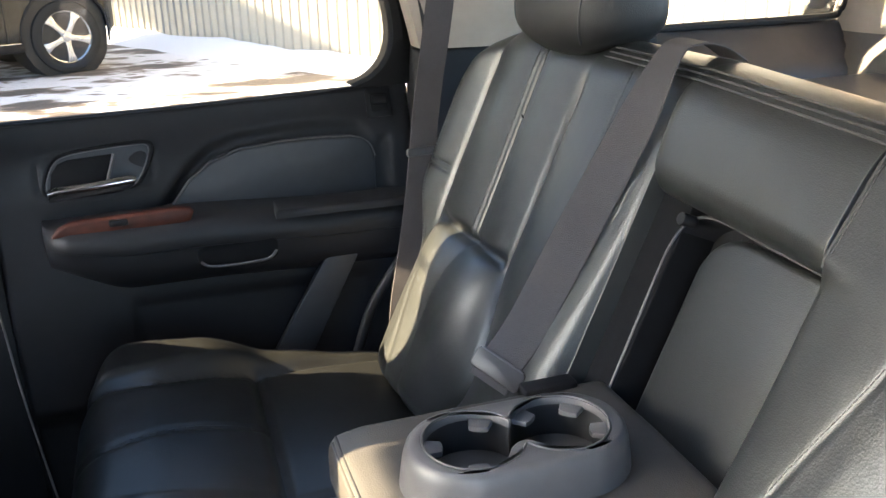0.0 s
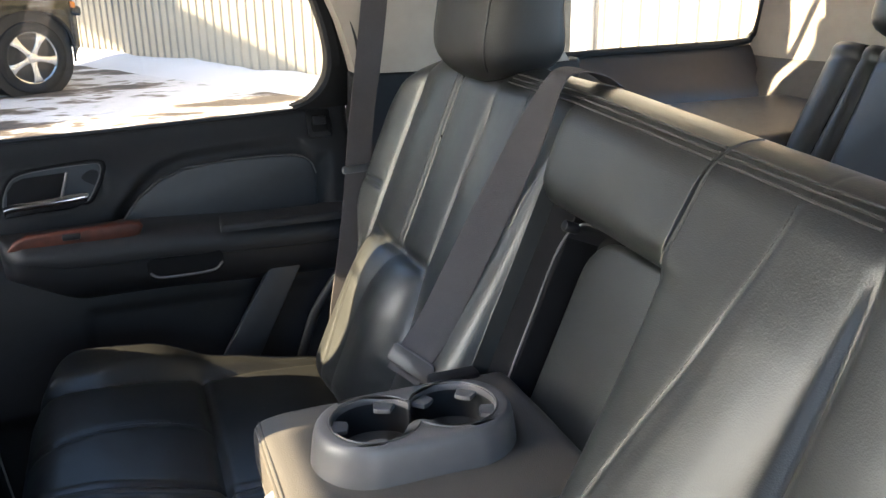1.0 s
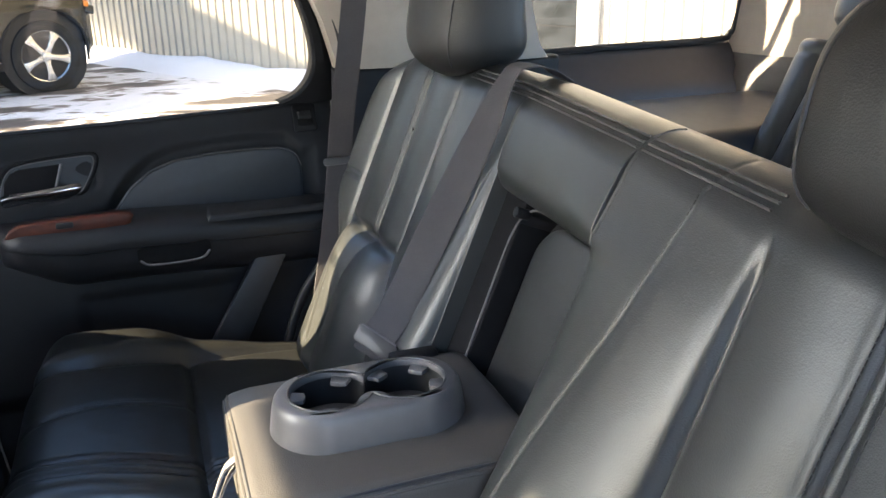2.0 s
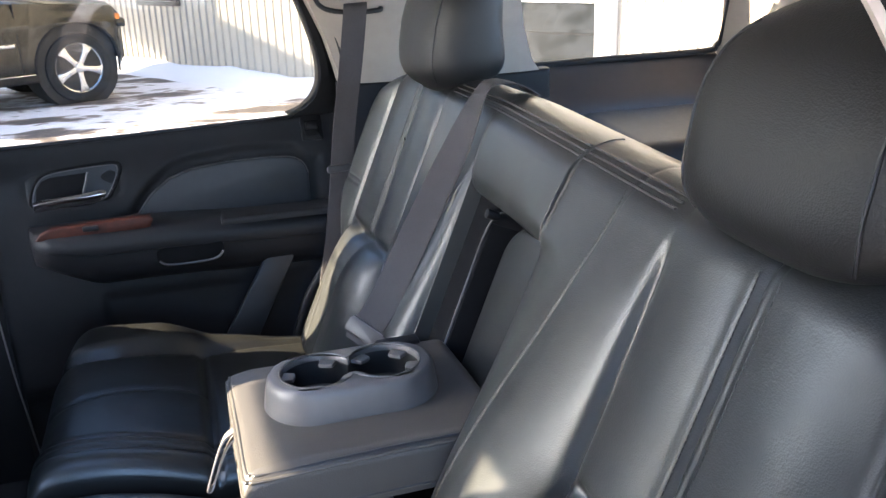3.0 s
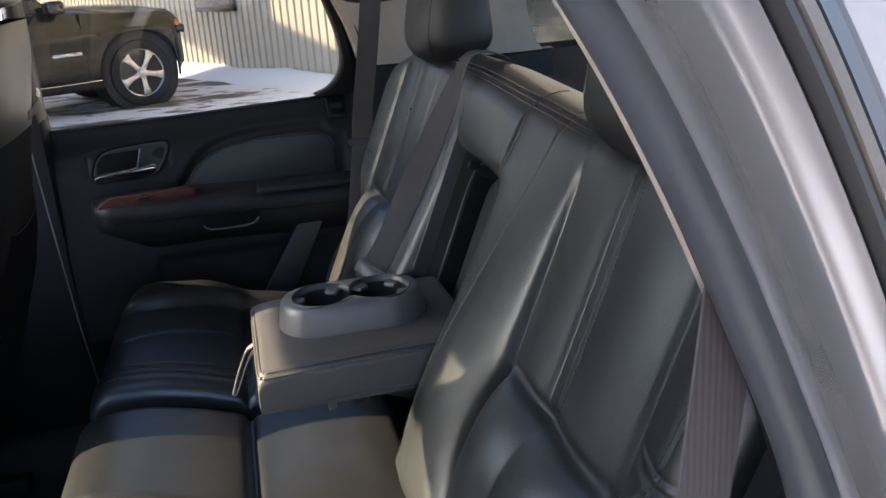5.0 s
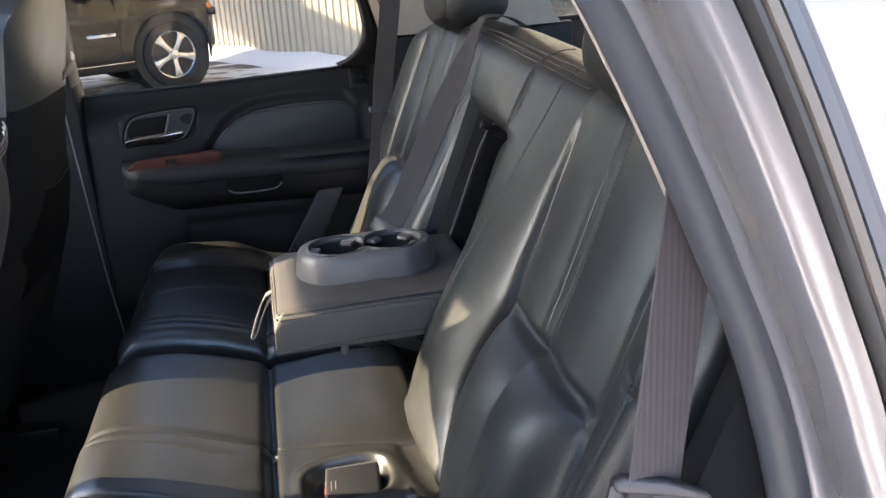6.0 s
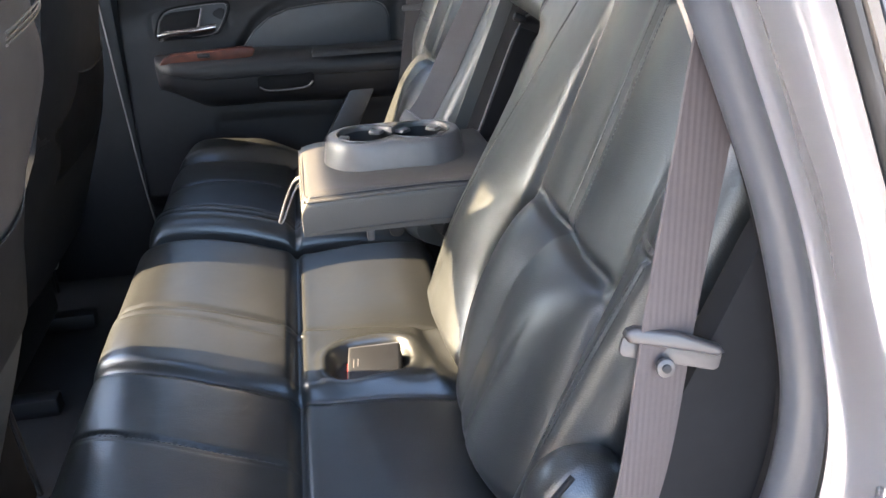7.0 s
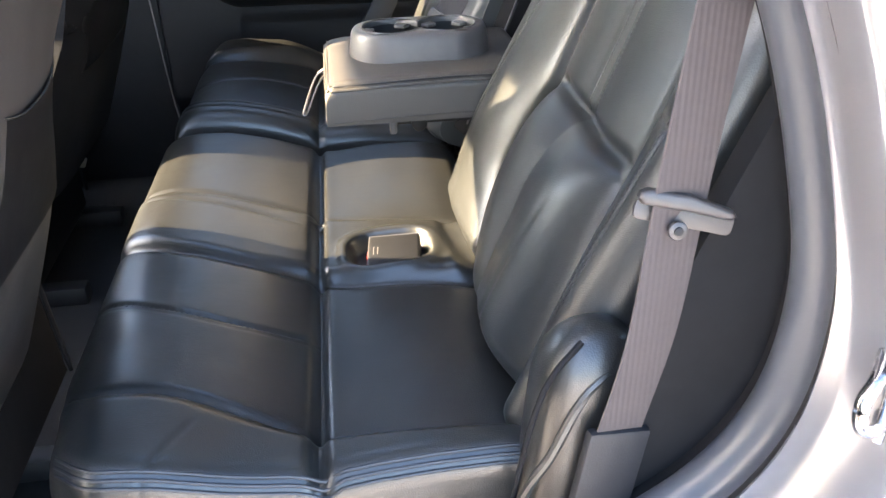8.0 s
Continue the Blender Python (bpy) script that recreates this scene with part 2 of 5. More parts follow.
def pad(s0, s1, t0, t1, height, m, r=0.03, depth=0.09, step=0.006, warp=None, inner=None, top=None):
    """An upholstered block: a face whose height over (s, t) is given, rolled over at its edges, with sides and a back."""
    ns, nt = max(4, int((s1 - s0) / step)), max(4, int((t1 - t0) / step))

    ri = r if inner is None else inner                # radius of the edge at s1
    rt = r if top is None else top                    # radius of the edge at t1

    def spaced(a, b, n, q):
        e = [0.0, 0.02, 0.05, 0.09, 0.15, 0.22, 0.31, 0.42, 0.55, 0.7, 0.85]
        return [a + r * x for x in e] + [a + r + (b - a - r - q) * k / n for k in range(n + 1)] + [b - q * x for x in reversed(e)]

    S, T = spaced(s0, s1, ns, ri), spaced(t0, t1, nt, rt)

    rows = []
    for s in S:
        row = []
        for t in T:
            h = height(s, t) - roll(s - s0, r) - roll(s1 - s, ri) - roll(t - t0, r) - roll(t1 - t, rt)
            a, b = warp(s, t) if warp else (s, t)
            row.append(m @ Vector((a, b, h)))
        rows.append(row)
    bm = bmesh.new()
    vs = [[bm.verts.new(p) for p in row] for row in rows]
    a, b = len(vs), len(vs[0])
    for i in range(a - 1):
        for j in range(b - 1):
            bm.faces.new((vs[i][j], vs[i + 1][j], vs[i + 1][j + 1], vs[i][j + 1]))
    rim = [(i, 0) for i in range(a)] + [(a - 1, j) for j in range(1, b)] + [(i, b - 1) for i in range(a - 2, -1, -1)] + [(0, j) for j in range(b - 2, 0, -1)]
    lower = []
    for i, j in rim:
        p, q = warp(S[i], T[j]) if warp else (S[i], T[j])
        lower.append(bm.verts.new(m @ Vector((p, q, -depth))))
    k = len(rim)
    for n in range(k):
        (i, j), (i2, j2) = rim[n], rim[(n + 1) % k]
        bm.faces.new((vs[i][j], lower[n], lower[(n + 1) % k], vs[i2][j2]))
    bm.faces.new(lower)
    return bm


def stitches(pts, gap=0.006, length=0.0042, r=0.00055, n=200):
    """A row of short threads along a line."""
    line = spline(pts, n)
    out = bmesh.new()
    run, last = 0.0, line[0]
    for p in line[1:]:
        d = p - last
        run += d.length
        if run >= gap:
            run = 0
            u = d.normalized() * length / 2
            tube([p - u, p - u * 0.3, p + u * 0.3, p + u], r, 5, out)
        last = p
    return out

# ---------------------------------------------------------------- frames of the seats
RECLINE = radians(22.5)
T_UP = Vector((math.sin(RECLINE), 0, math.cos(RECLINE)))
N_OUT = Vector((-math.cos(RECLINE), 0, math.sin(RECLINE)))
BACK = Matrix.Translation((0.31, 0, 0.82)) @ Matrix(((0, T_UP.x, N_OUT.x, 0), (1, 0, 0, 0), (0, T_UP.z, N_OUT.z, 0), (0, 0, 0, 1)))
SEAT = Matrix(((0, 1, 0, 0), (1, 0, 0, 0), (0, 0, 1, 0), (0, 0, 0, 1)))   # s runs across (y), t runs back (x)
MID = 0.635
FLIP = Matrix.Translation((0, 2 * MID, 0)) @ Matrix.Diagonal((1, -1, 1, 1))


# ---------------------------------------------------------------- second row: backrest shape
RIB_AT = (0.578, 0.5855, 0.5925)
Y_SEAM_A, Y_CREASE_IN, Y_PLEAT, Y_CREASE_OUT, Y_EDGE = 0.501, 0.287, 0.158, 0.005, -0.10


# how high the crease over the lower cushion of the backrest runs
lumbar_top = curve((-0.1, -0.01, 0.03, 0.10, 0.20, 0.285, 0.40), (0.285, 0.272, 0.268, 0.268, 0.272, 0.278, 0.275), 0.03)


# where the lower cushion meets the bolster beside the middle
lumbar_side = curve((0.0, 0.03, 0.08, 0.13, 0.20, 0.25, 0.28), (0.235, 0.262, 0.305, 0.322, 0.312, 0.294, 0.285), 0.02)


seam_b = curve((0.0, 0.10, 0.17, 0.243, 0.326, 0.408, 0.50, 0.56, 0.62), (0.480, 0.470, 0.458, 0.446, 0.427, 0.402, 0.389, 0.382, 0.380), 0.03)


def bolster_top(t):
    low = 1 - smooth01((t - 0.05) / 0.5)
    return (0.010 + 0.032 * low - 0.013 * smooth01((0.20 - t) / 0.18)) * smooth01((0.59 - t) / 0.16)


def back_height(y, t, joined=False):
    low = 1 - smooth01((t - 0.05) / 0.5)
    h = 0.0
    yc = lumbar_side(t)
    blend = smooth01((t - 0.24) / 0.07)
    yc = yc * (1 - blend) + Y_CREASE_IN * blend
    yb = seam_b(t)
    # rounded bolster beside the middle place
    if y > yc:
        top = bolster_top(t)
        u = (y - yc) / (yb - yc)
        if u < 1:
            h += top * math.sqrt(max(0.0, 1 - (1 - min(1.0, u / 0.85)) ** 2)) ** 1.25 * (1 - 0.07 * smooth01((u - 0.75) / 0.25))
        else:
            flat = smooth01((t - 0.44) / 0.035) if joined else 0.0      # sewn to the block above the recess
            h += 0.93 * top * (flat + (1 - flat) * math.sqrt(max(0.0, 1 - ((y - yb) / max(0.02, Y_SEAM_A - yb - 0.002)) ** 2)))
    # outer bolster
    yo = Y_CREASE_OUT - 0.02 * smooth01((0.25 - t) / 0.2)
    if y < yo:
        u = min(1.0, (yo - y) / (yo - Y_EDGE))
        h += ((0.022 + 0.030 * low) if joined else (0.018 - 0.022 * smooth01((0.30 - t) / 0.12))) * math.sin(min(1, u * 1.2) * math.pi / 2) * (1 - 0.35 * smooth01((u - 0.55) / 0.45))
    # crowned middle panels
    if yo < y < Y_PLEAT:
        h += 0.007 * math.sin((y - yo) / (Y_PLEAT - yo) * math.pi)
    if Y_PLEAT <= y < yc:
        h += 0.006 * math.sin((y - Y_PLEAT) / (yc - Y_PLEAT) * math.pi)
    # lower cushion
    e = lumbar_top(y) - t
    if e > -0.03 and yo - 0.02 < y < yc + 0.02:
        k = 0.016
        d = -k * math.log(math.exp(-e / k) + math.exp(-0.85 * (yc - y) / k) + math.exp(-0.85 * (y - yo) / k))
        if d > 0:
            q = 1 - min(1.0, d / 0.105)
            h += 0.036 * (1 - q * q) ** 0.8
        h -= 0.008 * bump1(e + 0.003, 0.009) * smooth01((y - yo) / 0.03) * smooth01((yc - y) / 0.03)
        h -= 0.0016 * bump1(y - 0.075 - 0.03 * smooth01((0.24 - t) / 0.2), 0.007) * smooth01((e - 0.06) / 0.04)
    upper = smooth01(-e / 0.02)
    # sewn lines
    h -= 0.0045 * bump1(y - yc, 0.0070) * smooth01((0.57 - t) / 0.06)
    h -= 0.0030 * bump1(y - yo, 0.0065) * smooth01((0.57 - t) / 0.05)
    h -= 0.0024 * bump1(y - Y_PLEAT, 0.0034) * upper + 0.0014 * bump1(y - Y_PLEAT + 0.011, 0.003) * upper
    h += 0.0014 * bump1(y - Y_PLEAT - 0.010, 0.007) * upper
    h -= 0.0013 * bump1(y - yb, 0.0028)
    h -= 0.0030 * bump1(t - 0.335, 0.0035) * smooth01((-0.005 - y) / 0.01) + 0.0022 * bump1(t - 0.345, 0.003) * smooth01((-0.005 - y) / 0.01)
    h -= 0.0026 * bump1(t - 0.582, 0.0028) + 0.002 * bump1(t - 0.589, 0.0022)
    # soft, used leather
    h += 0.0012 * noise.noise((y * 13, t * 7, 1.3)) + 0.0002 * noise.noise((y * 50, t * 36, 4.1))
    return h


TOP = 0.613


def top_drop(y, t):
    """The upper edge falls a little towards the door opening."""
    return (0.004 + 0.045 * min(0.47, max(0.0, 0.765 - y))) * smooth01((t - 0.40) / 0.17)


def back_warp(y, t, mirror=False):
    # the shoulder rounds off outward, the waist draws in
    edge = smooth01((0.06 - y) / 0.16)
    if mirror:                                    # the single seat is narrow beside its lower cushion
        y += 0.055 * smooth01((-0.005 - y) / 0.07) * smooth01((0.32 - t) / 0.12)
    drop = 0.055 * edge * smooth01((t - 0.40) / 0.2)
    return y + edge * (0.03 * smooth01((t - 0.48) / 0.13) - 0.012 * math.sin(t * 5)), t - drop * 0.9 - (0.004 if mirror else top_drop(y, t))


def headrest(parent, y, drop=0.0, tall=0.098):
    """A padded head restraint on two posts."""
    mid = 1.475 - drop
    rings = []
    for k in range(23):
        u = -1 + 2 * k / 22
        w = 0.131 * (1 - 0.34 * max(0, u) ** 3) * (1 - abs(u) ** 6 * 0.34)
        d = 0.064 * (1 - 0.22 * u) * (1 - abs(u) ** 5 * 0.42)
        cz = mid + tall * u
        cx = 0.568 + 0.012 * u + 0.018 * u * u
        ring = []
        for j in range(40):
            a = j * math.tau / 40
            c, s = math.cos(a), math.sin(a)
            px = math.copysign(abs(c) ** 0.62, c) * d
            py = math.copysign(abs(s) ** 0.50, s) * w
            ring.append((cx + px - 0.010 * (1 - (py / w) ** 2 if w else 0), y + py, cz + 0.010 * c * (1 if u < 0 else 0.3)))
        rings.append(ring)
    pad_ob = part("headrest", loft(rings), LEATHER_MATT, parent)
    for sy in (-1, 1):
        seam = bmesh.new()
        line = []
        for k in range(2, 21):
            u = -1 + 2 * k / 22
            w = 0.131 * (1 - 0.34 * max(0, u) ** 3) * (1 - abs(u) ** 6 * 0.34)
            d = 0.064 * (1 - 0.22 * u) * (1 - abs(u) ** 5 * 0.42)
            a = math.pi - 0.62
            px = -abs(math.cos(a)) ** 0.62 * d
            py = abs(math.sin(a)) ** 0.50 * w
            line.append((0.568 + 0.012 * u + 0.018 * u * u + px - 0.010 * (1 - (py / w) ** 2) - 0.0005, y + sy * py, mid + tall * u + 0.010 * math.cos(a) * (1 if u < 0 else 0.3)))
        tube(line, 0.0016, 6, seam)
        part("seam", seam, PIPING, pad_ob)
        part("post", tube([(0.578, y + sy * 0.07, 1.30), (0.578, y + sy * 0.07, 1.42)], 0.006, 12), CHROME, parent)
        part("post_guide", bar((0.572, y + sy * 0.07, 1.372), 0.014, 0.016, bevel=0.003), PLASTIC, parent)
    return pad_ob


def seat_back(parent, mirror):
    """Backrest of an outer place; mirror puts it on the other side."""
    m = FLIP if mirror else Matrix.Identity(4)

    def skin(y, t):
        return back_height(y, t, not mirror)

    body = part("backrest", moved(pad(Y_EDGE, Y_SEAM_A + 0.0008, 0.0, TOP, skin, BACK, r=0.032, depth=0.085, step=0.0027, warp=lambda y, t: back_warp(y, t, mirror), inner=0.0014, top=0.062), m), LEATHER, parent)

    def row(ys, ts, lift=0.0003, **kw):
        pts = []
        for y, t in zip(ys, ts):
            a, b = back_warp(y, t, mirror)
            pts.append(BACK @ Vector((a, b, skin(y, t) + lift)))
        return moved(stitches(pts, **kw), m)

    n = 60
    ts = [0.275 + (0.565 - 0.275) * k / (n - 1) for k in range(n)]
    part("stitching", row([Y_PLEAT + 0.007] * n, ts, gap=0.0055, n=600), THREAD, body)
    part("stitching", row([Y_PLEAT - 0.018] * n, ts, gap=0.0055, n=600), PIPING, body)
    ts = [0.06 + (0.57 - 0.06) * k / (n - 1) for k in range(n)]
    part("stitching", row([seam_b(t) + 0.0035 for t in ts], ts, lift=-0.0001, gap=0.0055, n=900), THREAD, body)
    ts = [0.14 + (0.50 - 0.14) * k / (n - 1) for k in range(n)]
    part("stitching", row([-0.062] * n, ts, gap=0.0055, n=700), PIPING, body)
    part("stitching", row([-0.068] * n, ts, gap=0.0055, n=700), PIPING, body)
    for t0 in RIB_AT:
        ys = [0.305 + (Y_SEAM_A - 0.004 - 0.305) * k / 23 for k in range(24)]
        line = [BACK @ Vector((*back_warp(y, t0, mirror), skin(y, t0) - roll(TOP - t0, 0.062) - roll(Y_SEAM_A - y, 0.0025) - roll(y - Y_EDGE, 0.032) + 0.0012)) for y in ys]
        part("piping", moved(tube(line, 0.0017, 6, n=90), m), RIB, body)
    return body


# ---------------------------------------------------------------- second row: cushion shape
CUSH_FRONT, CUSH_BACK = -0.185, 0.345


cushion_line = curve((-0.185, -0.13, -0.06, 0.02, 0.085, 0.105, 0.125, 0.20, 0.28, 0.345), (0.838, 0.858, 0.855, 0.836, 0.812, 0.803, 0.805, 0.812, 0.812, 0.80), 0.022)


crease_outer = curve((-0.185, -0.12, -0.05, 0.02, 0.09, 0.20, 0.34), (0.006, 0.026, 0.018, -0.008, -0.034, -0.048, -0.060), 0.03)
crease_near = curve((-0.185, -0.10, 0.0, 0.09, 0.16, 0.34), (0.374, 0.336, 0.306, 0.298, 0.283, 0.245), 0.03)
crease_far = curve((-0.185, -0.12, -0.03, 0.07, 0.14, 0.34), (0.540, 0.526, 0.508, 0.490, 0.472, 0.420), 0.03)
pleat_line = curve((-0.185, -0.07, 0.0, 0.09), (0.224, 0.178, 0.158, 0.150), 0.03)


def cushion_height(y, x, near=True):
    """Height of the cushion's skin; the other side mirrors it."""
    z = cushion_line(x)
    z -= 0.013 * bump1(x - 0.094, 0.0085) * smooth01((0.30 - abs(y - 0.16)) / 0.02) * (1 if near else smooth01((y + 0.045) / 0.03)) if y < 0.45 else 0.013 * bump1(x - 0.094, 0.0085)
    # outer bolster
    yk = crease_outer(x)
    ob = smooth01((yk + 0.012 - y) / 0.045)
    z += ob * (0.016 + 0.026 * smooth01((x - 0.0) / 0.15)) - 0.010 * bump1(y - yk, 0.009)
    # raised band with the buckle between the places
    if near:
        ya, yb = crease_near(x), crease_far(x)
        front = smooth01((0.105 - x) / 0.10)
        band = smooth01((y - ya + 0.005) / 0.03) * smooth01((yb + 0.005 - y) / 0.03)
        z += band * (0.006 + 0.009 * (1 - front))
        z -= 0.007 * bump1(y - ya, 0.009) + 0.0032 * bump1(y - yb, 0.008)
        z -= 0.0018 * bump1(y - 0.417 + 0.30 * (x - 0.124), 0.004) * front
        # pocket round the buckle
        px, py = (x - 0.194) / 0.060, (y - 0.350) / 0.050
        rr = (abs(px) ** 3 + abs(py) ** 3) ** (1 / 3)
        z -= 0.022 * smooth01((1.02 - rr) / 0.25)
        z += 0.004 * bump1(rr - 1.12, 0.14)
        z += 0.006 * math.sin((x - 0.24) * 80 + 20 * y) * smooth01((x - 0.262) / 0.02) * band
    # cross pleat on the front of the outer place
    z -= (0.0034 * bump1(y - pleat_line(x), 0.0036) + 0.0016 * bump1(y - pleat_line(x) + 0.009, 0.003)) * smooth01((0.098 - x) / 0.015)
    z -= 0.0014 * bump1(x + 0.045 - 0.5 * (y + 0.08), 0.004) * smooth01((-0.03 - y) / 0.02)
    z += 0.0022 * noise.noise((x * 8, y * 6, 0.7)) + 0.0004 * noise.noise((x * 30, y * 24, 2.2))
    return z


def cushion_warp(y, x):
    c = smooth01((0.10 - y) / 0.2) * smooth01((-0.05 - x) / 0.14)
    return y + 0.06 * c * smooth01((-0.1 - x) / 0.1), x + 0.02 * c


bench = thing("bench_seat", "black leather second-row bench section with two places and a fold-down armrest", "seat", (0.1, 0.3, 0.56))
single = thing("bench_seat", "black leather single second-row seat beside the closed door", "seat", (0.1, 1.1, 0.56))

cush_near = part("cushion", pad(-0.122, 0.800, CUSH_FRONT, CUSH_BACK, cushion_height, SEAT, r=0.030, depth=-0.66, step=0.0034, warp=cushion_warp), LEATHER_POLISHED, bench)


def far_cushion(y, x):
    yy = min(y, 0.285)
    ob = smooth01((crease_outer(x) + 0.012 - yy) / 0.045)
    hump = ob * (0.046 * smooth01(x / 0.15) - 0.024 * bump1(x - 0.09, 0.12)) + 0.016 * smooth01((x - 0.12) / 0.16)
    return cushion_height(yy, x, False) - hump + 0.016 * smooth01((y - 0.33) / 0.03) - 0.009 * bump1(y - 0.325, 0.007) - 0.004 * bump1(y - 0.365, 0.004) - 0.004 * bump1(y - 0.385, 0.004)


cush_far = part("cushion", moved(pad(-0.11, 0.432, CUSH_FRONT + 0.01, CUSH_BACK, far_cushion, SEAT, r=0.034, depth=-0.66, step=0.005, warp=cushion_warp), FLIP), LEATHER_POLISHED, single)
for cush, m, s0, r0, skin, x0 in ((cush_near, None, -0.122, 0.030, cushion_height, CUSH_FRONT), (cush_far, FLIP, -0.110, 0.034, far_cushion, CUSH_FRONT + 0.01)):
    for d in (0.0030, 0.0072, 0.0130):
        pts = []
        for k in range(30):
            x = -0.168 + 0.485 * k / 29
            yy, xx = cushion_warp(s0 + d, x)
            pts.append((xx, yy, skin(s0 + d, x) - roll(d, r0) - roll(x - x0, r0) - roll(CUSH_BACK - x, r0) + 0.0006))
        b = tube(pts, 0.0020, 8, n=90)
        part("piping", moved(b, m) if m else b, PIPING, cush)
    pts = [(x, pleat_line(x) - 0.005, cushion_height(pleat_line(x) - 0.005, x, m is None) + 0.001) for x in (-0.14, -0.09, -0.04, 0.01, 0.06, 0.09)]
    b = stitches(pts, gap=0.006, n=200)
    part("stitching", moved(b, m) if m else b, PIPING, cush)
# seat bases under the cushions
part("base", box(-0.13, 0.34, -0.05, 0.79, 0.50, 0.665, 0.01), VINYL, bench)
part("base", box(-0.13, 0.34, 0.86, 1.32, 0.50, 0.665, 0.01), VINYL, single)

seat_back(bench, False)
back_far = seat_back(single, True)
headrest(bench, 0.158, 0.045, 0.090)
headrest(single, 1.075, 0.026)


# middle backrest: block over the armrest's recess
def block_height(y, t):
    h = 0.006 * math.sin((t - 0.45) / 0.16 * math.pi) if 0.45 < t < 0.61 else 0.0
    h += 0.0010 * noise.noise((y * 12, t * 10, 8.2))
    h += 0.93 * bolster_top(t) * smooth01((0.66 - y) / 0.14)
    h -= 0.0026 * bump1(t - 0.576, 0.0028) + 0.002 * bump1(t - 0.584, 0.0022)
    return h


mid_back = part("middle_backrest", pad(0.5095, 0.8000, 0.452, TOP, lambda s, t: block_height(1.302 - s, t), BACK @ Matrix.Translation((1.302, 0, 0)) @ Matrix.Diagonal((-1, 1, 1, 1)), r=0.032, depth=0.085, step=0.0045, warp=lambda s, t: (s, t - top_drop(1.302 - s, t)), inner=0.0014, top=0.062), LEATHER, bench)
for t0 in RIB_AT:
    part("piping", tube([BACK @ Vector((y, t0 - top_drop(y, t0), block_height(y, t0) - roll(TOP - t0, 0.062) + 0.0012)) for y in (0.504, 0.53, 0.58, 0.63, 0.68, 0.73, 0.77)], 0.0017, 6, n=40), RIB, mid_back)

seam_line = [(0.5014, 0.462 + 0.149 * k / 30) for k in range(31)]
part("seam", tube([BACK @ Vector((0.5014, t - top_drop(0.5014, t), back_height(0.4985, t, True) - roll(TOP - t, 0.062) - 0.0009)) for y, t in seam_line], 0.0017, 8, n=60), RIB, mid_back)
part("stitching", stitches([BACK @ Vector((0.497, t - top_drop(0.497, t), back_height(0.497, t, True) - roll(TOP - t, 0.062) + 0.0003)) for y, t in seam_line[2:22]], gap=0.0055, n=300), RIB, mid_back)


roll_left = curve((0.0, 0.19, 0.353, 0.455, 0.50), (0.868, 0.850, 0.815, 0.786, 0.775), 0.03)


def post_height(y, t):
    u = (y - 0.775) / 0.062
    return -0.021 + 0.031 * math.sin(min(1.0, u / 0.7) * math.pi / 2) - 0.012 * smooth01((u - 0.75) / 0.25) - 0.008 * smooth01((t - 0.44) / 0.05) + 0.001 * noise.noise((y * 30, t * 9, 3.0))


part("side_roll", pad(0.775, 0.837, 0.03, 0.525, post_height, BACK, r=0.008, depth=0.10, step=0.004, warp=lambda y, t: (0.775 + (y - 0.775) / 0.062 * (roll_left(t) - 0.775), t)), LEATHER, bench)
# strip between roll and recess rim, painted black for the shade there
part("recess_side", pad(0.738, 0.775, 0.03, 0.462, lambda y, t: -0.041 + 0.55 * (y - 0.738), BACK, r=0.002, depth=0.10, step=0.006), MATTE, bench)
part("roll_seam", tube([BACK @ Vector((0.7745, 0.06 + 0.0135 * k, -0.0185)) for k in range(30)], 0.0011, 6), RIB, bench)
part("recess_back", moved(box(0.0, 0.25, 0.0, 0.45, -0.004, 0.004, 0.002), BACK @ Matrix.Translation((0.508, 0.02, -0.092))), VINYL, bench)
arch = [(0.716, 0.05), (0.719, 0.38)] + [(0.665 + 0.054 * math.cos(radians(a)), 0.386 + 0.054 * math.sin(radians(a))) for a in range(8, 91, 8)] + [(0.505, 0.442), (0.505, 0.05)]
part("recess_panel", prism(arch, 0.02, BACK @ Matrix.Translation((0, 0, -0.082)), r=0.008, seg=3), LEATHER, bench)
ridge = [(0.739, 0.05), (0.740, 0.20), (0.743, 0.30), (0.745, 0.375), (0.743, 0.405), (0.733, 0.430), (0.712, 0.444), (0.680, 0.4485), (0.62, 0.447), (0.53, 0.445)]
ridge_skin = [[BACK @ Vector((y, t, h)) for h in (-0.088, -0.044, -0.040)] + [BACK @ Vector((y + 0.0035, t + (0.003 if t > 0.42 else 0), -0.0415)), BACK @ Vector((y + 0.0045, t + (0.004 if t > 0.42 else 0), -0.088))] for y, t, z in spline([(y, t, 0) for y, t in ridge], 60)]
part("recess_rim", grid(ridge_skin), VINYL, bench)
part("recess_rim_edge", tube([BACK @ Vector((y - 0.0010, t + 0.001, -0.0385)) for y, t in ridge], 0.0016, 6, n=60), PLASTIC_GREY, bench, "pale edge of the recess rim")
part("recess_knob", moved(bar((0, 0, 0), 0.007, 0.02, "z", 16, 0.002), BACK @ Matrix.Translation((0.722, 0.436, -0.03))), PLASTIC, bench)
part("hinge_link", box(0.214, 0.226, 0.530, 0.546, 0.922, 0.957, 0.004), PLASTIC_GREY, bench, "pale hinge link under the armrest")
part("hinge_pivot", bar((0.262, 0.560, 0.930), 0.012, 0.03, "y", 24, 0.004), PLASTIC, bench)
part("hinge_arm", box(0.225, 0.36, 0.560, 0.578, 0.925, 0.948, 0.006), PLASTIC, bench)
